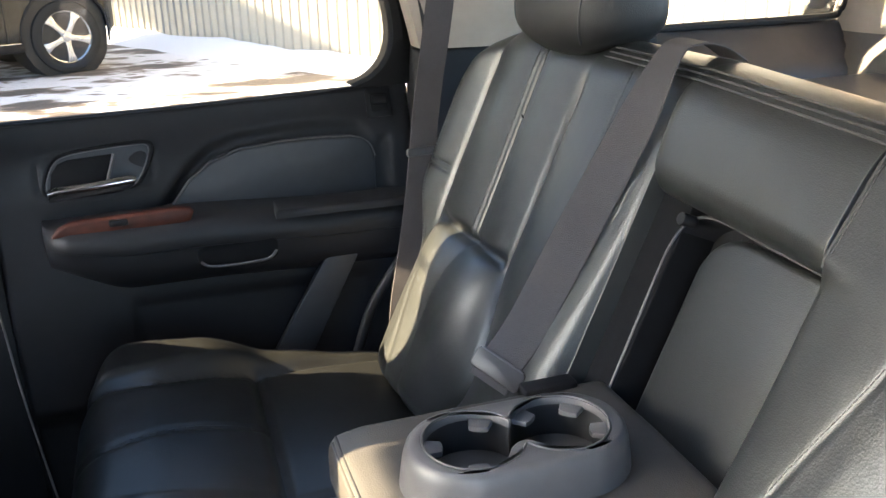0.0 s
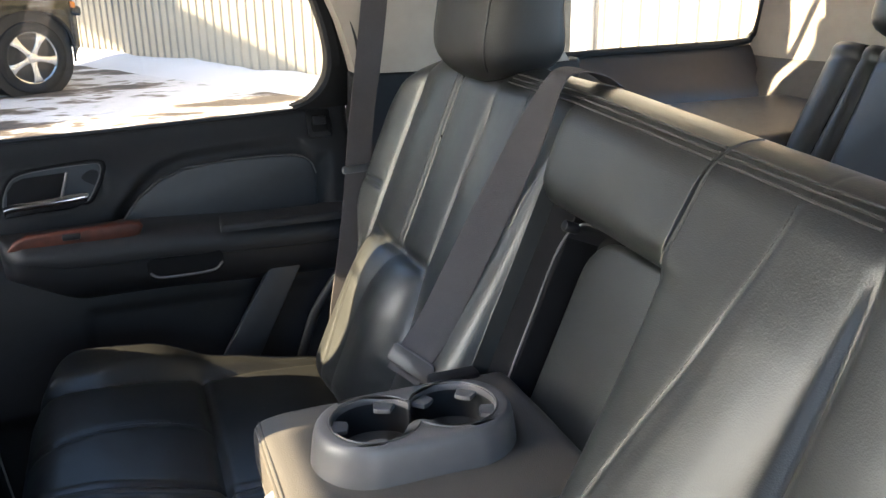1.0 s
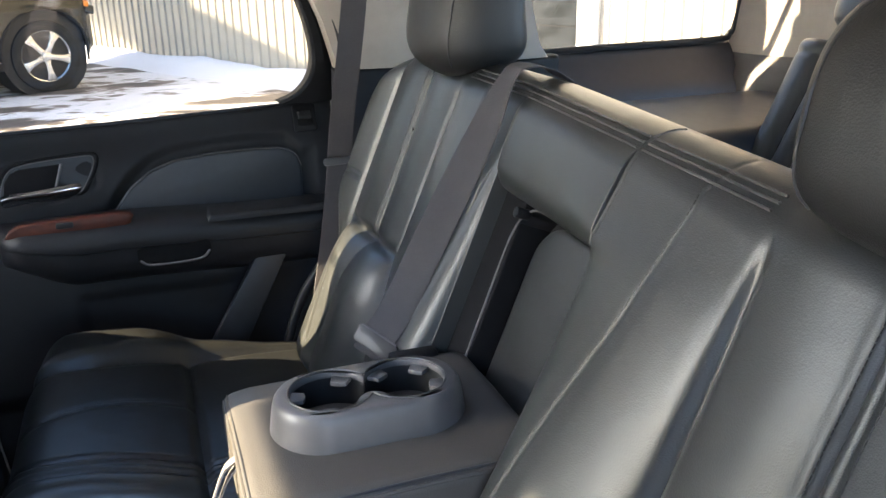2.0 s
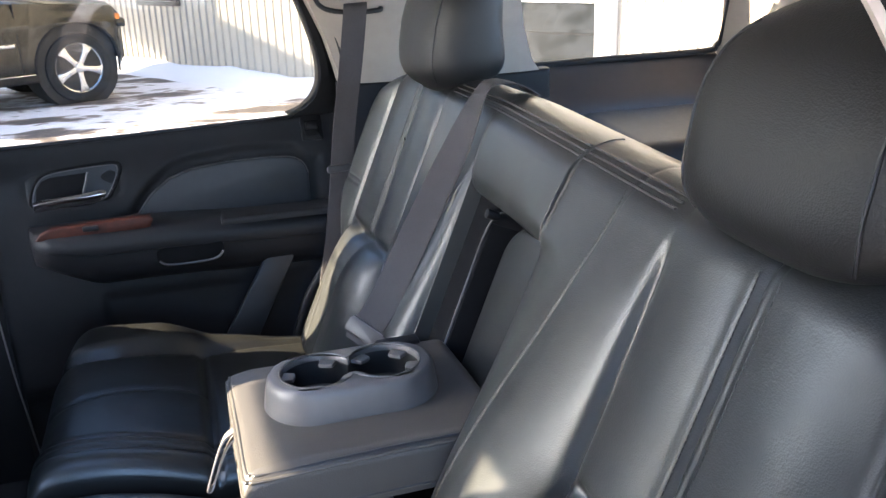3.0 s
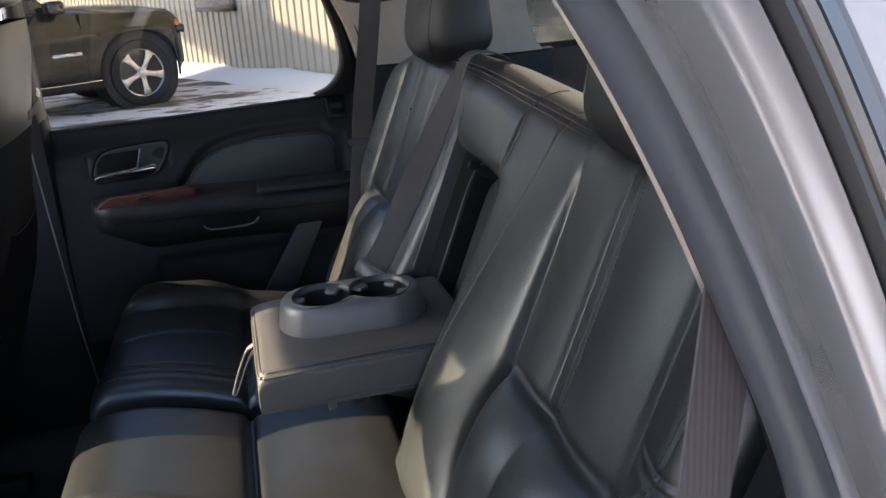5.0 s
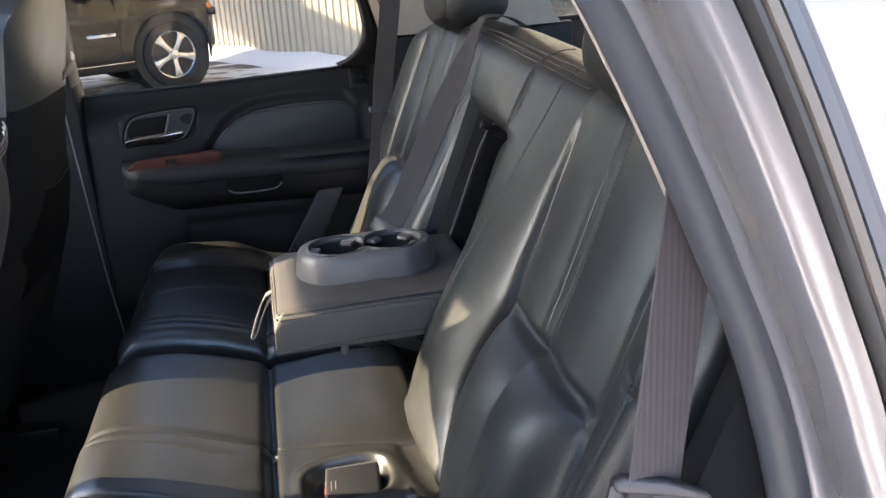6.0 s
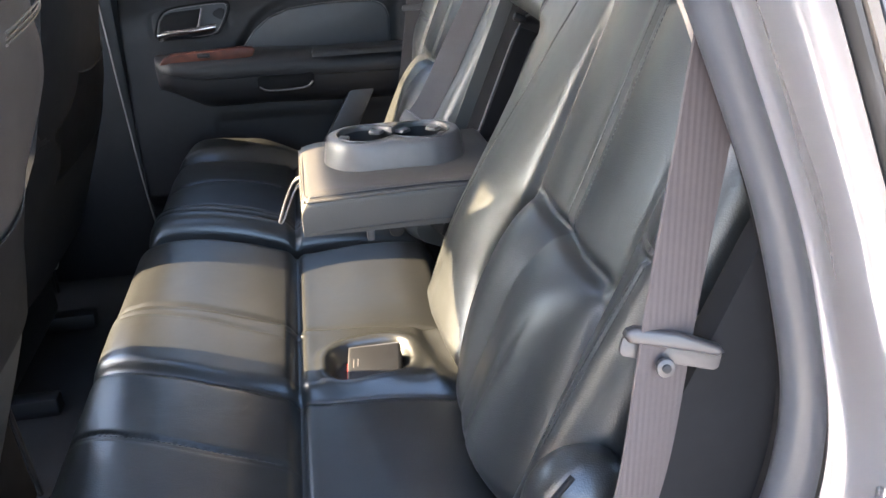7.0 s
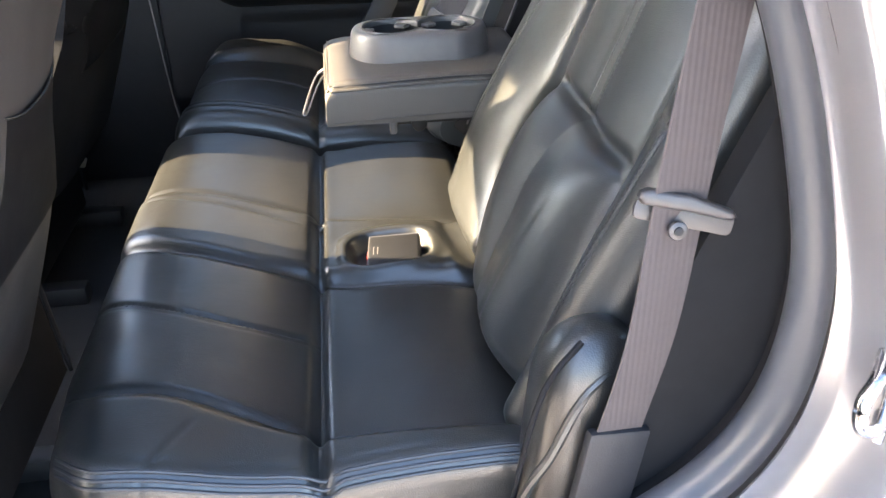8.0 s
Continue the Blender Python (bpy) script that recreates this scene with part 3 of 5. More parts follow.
part("hinge_bracket", box(0.30, 0.36, 0.725, 0.75, 0.985, 1.005, 0.004), PLASTIC, bench)
part("hinge_bracket", box(0.335, 0.40, 0.745, 0.770, 0.93, 1.03, 0.006), PLASTIC, bench)

# ---------------------------------------------------------------- armrest with the cup holder
def arm_height(y, x):
    h = 1.022 + 0.004 * math.sin((y - 0.49) / 0.27 * math.pi) - 0.004 * smooth01((0.16 - x) / 0.03)
    return h + 0.0010 * noise.noise((x * 20, y * 18, 6.1))


armrest = part("armrest", pad(0.490, 0.765, 0.120, 0.44, arm_height, SEAT, r=0.018, depth=-0.957, step=0.006), LEATHER_GREY, bench, "grey leather fold-down armrest with two cup holders")
edge = [(0.44, 0.493, 1.009), (0.30, 0.4925, 1.011), (0.15, 0.4925, 1.007), (0.130, 0.497, 1.006), (0.1235, 0.508, 1.006), (0.123, 0.60, 1.009), (0.1235, 0.75, 1.006)]
part("piping", tube([(x - 0.0005, y - 0.0005, z + 0.0030) for x, y, z in edge], 0.0026, 8, n=90), LEATHER_GREY, armrest)
part("seam", tube([(x + 0.0035, y + 0.0035, z + 0.0085) for x, y, z in edge], 0.0016, 6, n=90), PIPING, armrest)
part("piping", tube([(x - 0.0022, y - 0.0022, z - 0.046) for x, y, z in edge], 0.0022, 6, n=90), LEATHER_GREY, armrest)
part("stitching", stitches([(x + (0.004 if y > 0.5 else 0), y + 0.004, z + 0.0055) for x, y, z in edge[:3]], n=200), THREAD, armrest)
loop = strap([(0.122, 0.622, 1.006), (0.108, 0.618, 0.998), (0.094, 0.610, 0.972), (0.085, 0.604, 0.950), (0.083, 0.603, 0.943), (0.088, 0.605, 0.942), (0.097, 0.611, 0.960), (0.110, 0.618, 0.985), (0.122, 0.622, 0.998)], (0.25, 1, 0.1), 0.014, 0.0024, 44)
part("pull_loop", loop, LOOP, armrest, "pale grey leather pull loop")
part("underside_plate", box(0.16, 0.42, 0.52, 0.73, 0.945, 0.9575, 0.004), PLASTIC, armrest)

CUP_Y, CUP_X = 0.626, 0.2735
CUP_R, CUP_HALF = 0.0455, 0.0425


def capsule(grow, n=24):
    """Outline of the holder's body."""
    r = CUP_R + grow
    out = []
    for side in (-1, 1):
        for k in range(n + 1):
            a = radians(-90 + 180 * k / n) + (math.pi if side < 0 else 0)
            out.append((CUP_X + side * CUP_HALF * 1.16 + r * math.cos(a), CUP_Y + r * math.sin(a)))
    return out


def two_cups(grow, n=24):
    """Outline of the two joined round openings."""
    r = CUP_R + grow
    a0 = math.acos(min(1, (CUP_HALF - 0.001) / r))
    out = []
    for side in (-1, 1):
        for k in range(n + 1):
            a = -math.pi + a0 + (math.tau - 2 * a0) * k / n + (math.pi if side < 0 else 0)
            out.append((CUP_X + side * CUP_HALF + r * math.cos(a), CUP_Y + r * math.sin(a)))
    return out


rings = [[(x, y, z) for x, y in capsule(g)] for g, z in ((0.0185, 1.016), (0.0175, 1.024), (0.0155, 1.040), (0.0132, 1.054), (0.0110, 1.0615), (0.0080, 1.0655), (0.0055, 1.0665))]
rings += [[(x, y, z) for x, y in two_cups(g)] for g, z in ((0.0035, 1.0665), (0.0008, 1.0655), (0.0, 1.0635), (0.0, 1.058))]
cup = part("cup_holder", loft(rings, caps=False), PLASTIC_GREY, armrest, "grey plastic double cup holder")
part("cup_rim", tube([(x, y, 1.0668) for x, y in two_cups(0.0022) + two_cups(0.0022)[:1]], 0.0011, 6), DARKRIM, armrest, "thin bright rim")
wall = [[(x, y, z) for x, y in two_cups(g)] for g, z in ((0.0002, 1.059), (-0.001, 1.03), (-0.0025, 0.985))]
part("cup_well", loft(wall, caps=False), RUBBER, armrest, "black cup wells")
part("cup_floor", prism(two_cups(-0.0024), 0.004, Matrix.Translation((0, 0, 0.982))), RUBBER, armrest)
for side, angles in ((-1, (62, 165, 258)), (1, (128, 48, -22))):
    cx = CUP_X + side * CUP_HALF
    for a in angles:
        dx, dy = math.cos(radians(a)), math.sin(radians(a))
        tab = [(0.030, -0.009), (0.0452, -0.012), (0.0452, 0.012), (0.030, 0.009), (0.0285, 0.004), (0.0285, -0.004)]
        part("grip_tab", prism([(cx + u * dx - v * dy, CUP_Y + u * dy + v * dx) for u, v in tab], 0.005, Matrix.Translation((0, 0, 1.0555)), 0.0018), PLASTIC_GREY, armrest)
part("divider", prism([(CUP_X - 0.024, CUP_Y - 0.034), (CUP_X + 0.024, CUP_Y - 0.034), (CUP_X + 0.013, CUP_Y - 0.018), (CUP_X + 0.004, CUP_Y - 0.012), (CUP_X - 0.004, CUP_Y - 0.012), (CUP_X - 0.013, CUP_Y - 0.018)], 0.012, Matrix.Translation((0, 0, 1.0520)), 0.003), PLASTIC_GREY, armrest)

# ---------------------------------------------------------------- seat belts and buckle
belt = thing("seat_belt", "dark grey webbing belt lying down over the middle backrest", "seat belt", (0.33, 0.80, 1.02))
part("webbing", strap([(0.60, 0.80, 1.362), (0.572, 0.80, 1.378), (0.540, 0.801, 1.383), (0.518, 0.802, 1.368), (0.480, 0.806, 1.290), (0.417, 0.813, 1.167), (0.367, 0.820, 1.068), (0.334, 0.824, 1.02), (0.322, 0.825, 1.0)],
                       [(0, -1, 0)] * 4 + [(0.40, -0.82, -0.25)] + [(0.62, -0.68, -0.40)] * 4, 0.050, 0.0022, 70), WEBBING_DARK, belt)
wide = Vector((0.62, -0.68, -0.40)).normalized()
along = (Vector((0.55, -0.03, 0.83)) - wide * wide.dot(Vector((0.55, -0.03, 0.83)))).normalized()
face = wide.cross(along)
tm_tongue = Matrix(((wide.x, along.x, face.x, 0.334), (wide.y, along.y, face.y, 0.821), (wide.z, along.z, face.z, 1.018), (0, 0, 0, 1)))
part("tongue", prism(rounded(-0.034, 0.032, -0.013, 0.013, 0.006), 0.007, tm_tongue @ Matrix.Translation((0, 0, -0.0035)), 0.002), LATCH, belt, "grey belt tongue")
part("tongue_slot", tube([tm_tongue @ Vector((x, 0.013, 0.002)) for x in (-0.030, 0.0, 0.028)], 0.0016, 6), PLASTIC_GREY, belt, "pale slot edge")

buckle = thing("belt_buckle", "black seat belt buckle with a red button in its seat pocket", "buckle", (0.20, 0.383, 0.80))
bk = pose(0.200, 0.340, 0.814, 8, -3, -6)
part("housing", moved(box(-0.037, 0.037, -0.038, 0.038, -0.018, 0.011, 0.005, 3), bk), PLASTIC, buckle)
part("button", moved(box(-0.0385, -0.0355, -0.033, 0.004, 0.000, 0.0085, 0.0012), bk), RED, buckle, "red release button")
for k in (-1, 1):
    part("mark", moved(box(-0.0205, -0.0195, -0.008 + 0.001 * k, 0.009, 0.0107, 0.0114), bk @ Matrix.Translation((0.003 * k - 0.006, 0.0, 0))), LOOP, buckle, "pale printed bar")
part("edge", moved(tube([(-0.036, -0.036, 0.0095), (-0.036, 0.036, 0.0095), (0.036, 0.037, 0.0095)], 0.0014, 6), bk), PLASTIC_GREY, buckle, "paler edge line")
# paler leather here stands in for the sunlit rim of the pocket
part("bezel", tube([(0.246, 0.300, 0.820), (0.256, 0.325, 0.823), (0.256, 0.372, 0.823), (0.245, 0.396, 0.822), (0.215, 0.403, 0.820)], 0.004, 8, n=30), LEATHER_GREY, buckle)

near_belt = thing("seat_belt", "grey webbing shoulder belt with latch plate beside the door opening", "seat belt", (0.35, -0.17, 0.80))
part("webbing", strap([(0.455, -0.150, 1.56), (0.425, -0.160, 1.40), (0.407, -0.166, 1.27), (0.394, -0.170, 1.17), (0.388, -0.171, 1.11), (0.378, -0.170, 1.00), (0.357, -0.170, 0.90), (0.345, -0.17, 0.83), (0.335, -0.17, 0.75)], (0.97, 0.2, 0.12), 0.048, 0.0022, 70), WEBBING, near_belt)
pl = Matrix.Translation((0.392, -0.1755, 1.118)) @ pose(0, 0, 0, 78, 0, -4) @ pose(0, 0, 0, 0, 0, -14)
part("latch_plate", prism([(-0.041, -0.002), (-0.036, -0.007), (0.0, -0.006), (0.036, -0.0065), (0.041, -0.002), (0.036, 0.003), (0.0, 0.0085), (-0.034, 0.007), (-0.040, 0.003)], 0.009, pl @ Matrix.Translation((0, 0.005, -0.003)) @ Matrix.Diagonal((0.94, 0.9, 1, 1)), 0.004, 3), LATCH, near_belt, "mauve-grey latch plate")
part("latch_tab", prism(rounded(-0.039, 0.039, -0.008, 0.008, 0.005), 0.003, pl @ Matrix.Translation((0.002, -0.006, -0.007)), 0.001), LATCH, near_belt)
part("stop_button", moved(bar((0, 0, 0), 0.0075, 0.006, "z", 20, 0.002), pl @ Matrix.Translation((-0.002, -0.016, 0.001))), LATCH, near_belt)
part("stop_button_dimple", moved(bar((0, 0, 0), 0.0035, 0.002, "z", 16, 0.0005), pl @ Matrix.Translation((-0.002, -0.016, 0.0045))), PLASTIC, near_belt)
part("sleeve", moved(box(-0.030, 0.030, -0.006, 0.006, -0.08, 0.08, 0.004), Matrix.Translation((0.345, -0.172, 0.83)) @ pose(0, 0, 0, 0, 10, 10)), VINYL, near_belt, "black plastic belt sleeve")

# side pod beside the outer place
shield = thing("seat_side_shield", "black vinyl side shield at the outer end of the bench", "seat trim", (0.36, -0.10, 0.75))
rings = []
for k in range(26):
    u = min(1.0, k / 14)
    q = max(0.0, (k - 14) / 11) * math.pi / 2
    dome = max(0.02, math.cos(q))
    cz = 0.56 + 0.368 * u + 0.062 * math.sin(q)
    cx = 0.316 + 0.026 * u + 0.006 * math.sin(q)
    rx, ry = (0.060 - 0.010 * u) * dome, 0.042 * dome
    rings.append([(cx + rx * math.copysign(abs(math.cos(a)) ** 0.8, math.cos(a)), -0.118 + ry * math.copysign(abs(math.sin(a)) ** 0.8, math.sin(a)), cz) for a in [j * math.tau / 36 for j in range(36)]])
part("shell", loft(rings), LEATHER_POLISHED, shield)
part("slot", tube([(0.262, -0.140, 0.72), (0.275, -0.146, 0.84), (0.288, -0.150, 0.915), (0.304, -0.147, 0.955), (0.330, -0.140, 0.982)], 0.0028, 8, n=40), MATTE, shield, "black slot line")
part("ridge", tube([(0.262, -0.148, 0.76), (0.282, -0.156, 0.835), (0.303, -0.160, 0.879), (0.325, -0.1585, 0.930), (0.344, -0.154, 0.952), (0.372, -0.142, 0.962)], 0.0045, 8, n=40), LEATHER, shield)

# loose thread at the pleat of the single seat
ty, tt = Y_PLEAT + 0.004, 0.462
part("loose_thread", moved(tube([BACK @ Vector((ty - 0.006, tt, back_height(ty - 0.006, tt) + 0.001)), BACK @ Vector((ty, tt + 0.002, back_height(ty, tt) + 0.0025)), BACK @ Vector((ty + 0.007, tt - 0.001, back_height(ty + 0.007, tt) + 0.001))], 0.0014, 6), FLIP), MATTE, back_far)

# ---------------------------------------------------------------- cabin shell
solid("floor", box(-1.45, 2.05, -0.16, 1.60, 0.44, 0.48, 0.005), CARPET, "black carpeted cabin floor", "floor", "structure")
head = box(-1.14, -0.570, -0.20, 1.46, 1.90, 1.96, 0.02)
box(0.16, 2.05, -0.20, 1.45, 1.90, 1.96, 0.02, bm=head)          # the roof is open between these for the sunroof
box(-0.575, 0.17, -0.20, 0.36, 1.90, 1.96, bm=head)
box(-0.575, 0.17, 0.87, 1.46, 1.90, 1.96, bm=head)
box(-1.27, -1.02, 0.53, 0.825, 1.775, 1.93, 0.02, bm=head)   # unseen block added under the roof to shade the armrest's top
for y0, sgn in ((1.26, 1), (0.08, -1)):                          # rounded front corners of the roof
    corner = [(y0, 1.955), (y0 + sgn * 0.02, 1.905), (y0 + sgn * 0.09, 1.880), (y0 + sgn * 0.15, 1.825), (y0 + sgn * 0.20, 1.76), (y0 + sgn * 0.27, 1.70), (y0 + sgn * 0.27, 1.955)]
    join(head, prism(corner, 0.12, Matrix(((0, 0, 1, -1.14), (1, 0, 0, 0), (0, 1, 0, 0), (0, 0, 0, 1)))))
box(-1.17, -1.07, -0.20, 1.0, 1.862, 1.93, 0.015, bm=head)      # header over the windscreen
solid("ceiling", head, HEADLINER, "pale grey cloth headliner", "ceiling", "structure")

solid("window_roof", box(-0.60, 0.18, 0.35, 0.88, 1.925, 1.935), SUNROOF, "tinted glass panel in the roof", "window", "structure")

screen = grid([[(x, y, z) for y in (-0.20, 0.65, 1.48)] for x, z in ((-1.12, 1.905), (-1.36, 1.55), (-1.58, 1.15))])
solid("window_front", screen, WINDSCREEN, "clear windscreen closing the cabin", "window", "structure")

# far rear door
DOOR = Matrix(((1, 0, 0, 0), (0, 0, -1, 1.52), (0, 1, 0, 0), (0, 0, 0, 1)))   # s along the car, t up, h into the cabin


def insert_dist(x, z):
    """How far inside the padded insert's outline a place lies (negative: outside)."""
    top = lerp(x, (-0.02, 0.0, 0.03, 0.07, 0.12, 0.20, 0.28, 0.345, 0.372), (1.03, 1.060, 1.098, 1.128, 1.146, 1.154, 1.155, 1.148, 1.115))
    return min(top - z, 0.373 - x, (x + 0.012) * 0.8, z - 1.0)


def door_height(x, z):
    h = 0.0
    h -= 0.045 * smooth01((z - 1.08) / 0.165)                       # shoulder leans out to the glass
    h += 0.020 * smooth01((1.10 - z) / 0.25)
    d = insert_dist(x, z)
    h -= 0.013 * smooth01((d + 0.034) / 0.034) * smooth01((z - 1.0) / 0.02)     # dished surround of the insert
    px = (x + 0.120) / 0.092
    pz = (z - 1.125 - 0.06 * (x + 0.12)) / 0.040
    rr = (abs(px) ** 4 + abs(pz) ** 4) ** 0.25
    h -= 0.004 * bump1(rr - 1.0, 0.05)
    h -= 0.022 * smooth01((0.30 - z + 0.40) / 0.05) if z < 0.70 else 0.0
    h -= 0.005 * smooth01((0.90 - z) / 0.03) * smooth01((x + 0.10) / 0.02) * smooth01((0.36 - x) / 0.03)
    return h


door = thing("door_2", "closed charcoal rear door with wood trim and a clear window", "door", (0.08, 1.56, 0.48), kind="structure")


def sill_warp(x, z):
    """The panel's upper edge falls towards the front."""
    return x, z - smooth01((z - 1.13) / 0.108) * (1.238 - lerp(x, (-0.30, 0.0, 0.36, 0.45), (1.209, 1.216, 1.229, 1.238)))


part("panel", pad(-0.292, 0.448, 0.46, 1.238, door_height, DOOR, r=0.012, depth=0.06, step=0.006, warp=sill_warp), PLASTIC, door)


outline = []
for k in range(0, 61):
    x = -0.006 + 0.374 * k / 60
    outline.append((x, lerp(x, (-0.02, 0.0, 0.03, 0.07, 0.12, 0.20, 0.28, 0.325, 0.345, 0.358, 0.366, 0.370), (1.03, 1.055, 1.093, 1.123, 1.141, 1.149, 1.150, 1.1475, 1.142, 1.132, 1.118, 1.095))))
outline += [(0.368, 1.035), (-0.006, 1.035)]
part("insert", prism(outline, 0.012, DOOR @ Matrix.Translation((0, 0, -0.011)), r=0.006, seg=3), BLUEGREY, door, "dark grey vinyl insert")
part("insert_seam", tube([DOOR @ Vector((x, z, 0.0005)) for x, z in outline[:-2]], 0.0012, 6), PLASTIC_GREY, door)

# armrest of the door
rings = []
prof = [(1.540, 1.052), (1.48, 1.055), (1.452, 1.052), (1.436, 1.043), (1.427, 1.028), (1.425, 1.012), (1.428, 1.001), (1.433, 0.998), (1.434, 0.990), (1.437, 0.972), (1.448, 0.948), (1.468, 0.928), (1.492, 0.918), (1.54, 0.914)]
for k in range(61):
    x = -0.214 + 0.64 * (k / 60) ** 1.5
    w = min(1.0, (x + 0.2145) / 0.055)
    taper = math.sqrt(max(0.0, 1 - (1 - w) ** 2))
    low = 0.62 + 0.38 * smooth01((x + 0.21) / 0.13)
    ring = []
    for y, z in prof:
        zz = 1.045 + (z - 1.045) * low + (1.0 - z) * 0.0
        zz += -0.012 * smooth01((x - 0.0) / 0.3) * (1 if z > 0.99 else 1.0)
        ring.append((x, 1.54 + (y - 1.54) * (0.35 + 0.65 * taper) + 0.012 * math.sin(max(0, x) * 5), zz))
    rings.append(ring)
part("armrest", loft(rings), VINYL, door)
part("arm_pad", pad(0.165, 0.42, 1.425, 1.50, lambda x, y: 1.049 + 0.0005 * noise.noise((x * 20, y * 20, 0)), Matrix.Identity(4), r=0.008, depth=-1.035, step=0.01), VINYL, door)
wood_out = [(-0.196, 1.040), (-0.185, 1.054), (-0.165, 1.064), (0.0, 1.070), (0.025, 1.068), (0.031, 1.060), (0.024, 1.046), (0.0, 1.040), (-0.10, 1.036)]
part("wood_trim", prism(wood_out, 0.014, Matrix(((1, 0, 0, 0), (0, 0, -1, 1.452), (0, 1, 0, 0), (0, 0, 0, 1))), r=0.005, seg=3), WOOD, door, "glossy reddish burl wood strip")
part("window_switch", box(-0.105, -0.075, 1.432, 1.444, 1.051, 1.062, 0.003), PLASTIC, door)
# the pocket isn't hollow: a flat black plate gives its shade
part("pull_pocket", prism(rounded(0.028, 0.165, 0.962, 1.000, 0.012), 0.003, Matrix(((1, 0, 0, 0), (0, 0, -1, 1.4385), (0, 1, 0, 0), (0, 0, 0, 1))), r=0.0005), MATTE, door, "flat black plate drawn as the shaded pull pocket")
part("pocket_lip", tube([(0.032, 1.429, 0.972), (0.05, 1.427, 0.963), (0.10, 1.426, 0.962), (0.145, 1.427, 0.965), (0.162, 1.429, 0.978)], 0.0024, 8, n=40), PLASTIC_GREY, door)
bez = [(-0.206, 1.092), (-0.203, 1.112), (-0.192, 1.140), (-0.172, 1.156), (-0.10, 1.163), (-0.03, 1.166), (-0.021, 1.158), (-0.026, 1.138), (-0.045, 1.104), (-0.058, 1.090), (-0.10, 1.085), (-0.185, 1.083)]
for turn in range(3):
    bez = [q for (x0, z0), (x1, z1) in zip(bez, bez[1:] + bez[:1]) for q in ((0.75 * x0 + 0.25 * x1, 0.75 * z0 + 0.25 * z1), (0.25 * x0 + 0.75 * x1, 0.25 * z0 + 0.75 * z1))]
bez_in = [(x * 0.93 - 0.0085, z * 0.90 + 0.1125) for x, z in bez]
esc = bmesh.new()
outer = [esc.verts.new(DOOR @ Vector((x, z, door_height(x, z) + 0.002))) for x, z in bez_in]
esc.faces.new(outer)
part("escutcheon", esc, BLUEGREY, door, "smooth charcoal handle plate")
part("handle_bezel", tube([DOOR @ Vector((x, z, door_height(x, z) + 0.0005)) for x, z in bez + bez[:2]], 0.0026, 8), MATTE, door)
part("plate_edge", tube([DOOR @ Vector((x, z, door_height(x, z) + 0.0022)) for x, z in bez_in + bez_in[:2]], 0.0012, 6), PLASTIC_GREY, door)
cup_out = [(-0.194, 1.096), (-0.188, 1.128), (-0.176, 1.144), (-0.160, 1.150), (-0.088, 1.154), (-0.092, 1.140), (-0.101, 1.112), (-0.104, 1.096)]
# handle hollow drawn as a thin black plate in place of its shade
part("handle_cup", prism(cup_out, 0.003, DOOR @ Matrix.Translation((0, 0, 0.003)), r=0.001), MATTE, door, "flat black plate drawn as the shaded handle recess")
part("cup_edge", tube([DOOR @ Vector((x, z, 0.007)) for x, z in ((-0.104, 1.100), (-0.099, 1.116), (-0.090, 1.142), (-0.086, 1.155))], 0.0026, 8, n=16), PLASTIC_GREY, door)
lever = [(-0.199, 1.089), (-0.196, 1.106), (-0.185, 1.110), (-0.12, 1.115), (-0.062, 1.122), (-0.055, 1.119), (-0.058, 1.108), (-0.070, 1.100), (-0.12, 1.094), (-0.19, 1.087)]
part("handle", prism([(x, z - 1.104) for x, z in lever], 0.012, Matrix.Translation((0, 1.500, 1.104)) @ Matrix.Rotation(radians(90 + 24), 4, "X"), r=0.004, seg=3), CHROME, door, "chrome pull handle")
LOCK = DOOR @ Matrix.Translation((0.387, 1.198, door_height(0.387, 1.198))) @ pose(0, 0, 0, -22, 0, 0)
part("lock_bezel", prism(rounded(-0.024, 0.024, -0.028, 0.028, 0.006), 0.005, LOCK @ Matrix.Translation((0, 0, -0.001)), r=0.002), PLASTIC, door)
# black plate painted as the dark inside of the lock's well
part("lock_well", prism(rounded(-0.016, 0.016, -0.018, 0.016, 0.004), 0.002, LOCK @ Matrix.Translation((0, 0, 0.0035)), r=0.0005), MATTE, door)
part("lock_knob", prism(rounded(-0.014, 0.014, -0.004, 0.013, 0.004), 0.009, LOCK @ Matrix.Translation((0, 0, 0.003)), r=0.003), PLASTIC, door)

# window frame of the far door: rear post, and the seal along the sill
post_in = [(0.335, 1.232), (0.372, 1.247), (0.399, 1.276), (0.410, 1.315), (0.404, 1.37), (0.386, 1.43), (0.362, 1.495), (0.325, 1.585), (0.25, 1.77)]
post_out = [(0.447, 1.232), (0.452, 1.25), (0.455, 1.28), (0.450, 1.32), (0.436, 1.38), (0.415, 1.44), (0.392, 1.50), (0.358, 1.59), (0.285, 1.77)]


def band(inner, outer, y0, y1, n=40):
    a, b = spline([(x, 0, z) for x, z in inner], n), spline([(x, 0, z) for x, z in outer], n)
    rings = []
    for p, q in zip(a, b):
        y_lean = -0.16 * max(0, p.z - 1.25)
        rings.append([(p.x, y0 + y_lean, p.z), (p.x + 0.004, y1 + 0.006 + y_lean, p.z), ((p.x + q.x) / 2, y1 + y_lean, (p.z + q.z) / 2), (q.x - 0.004, y1 + 0.006 + y_lean, q.z), (q.x, y0 + y_lean, q.z)])
    return loft(rings)


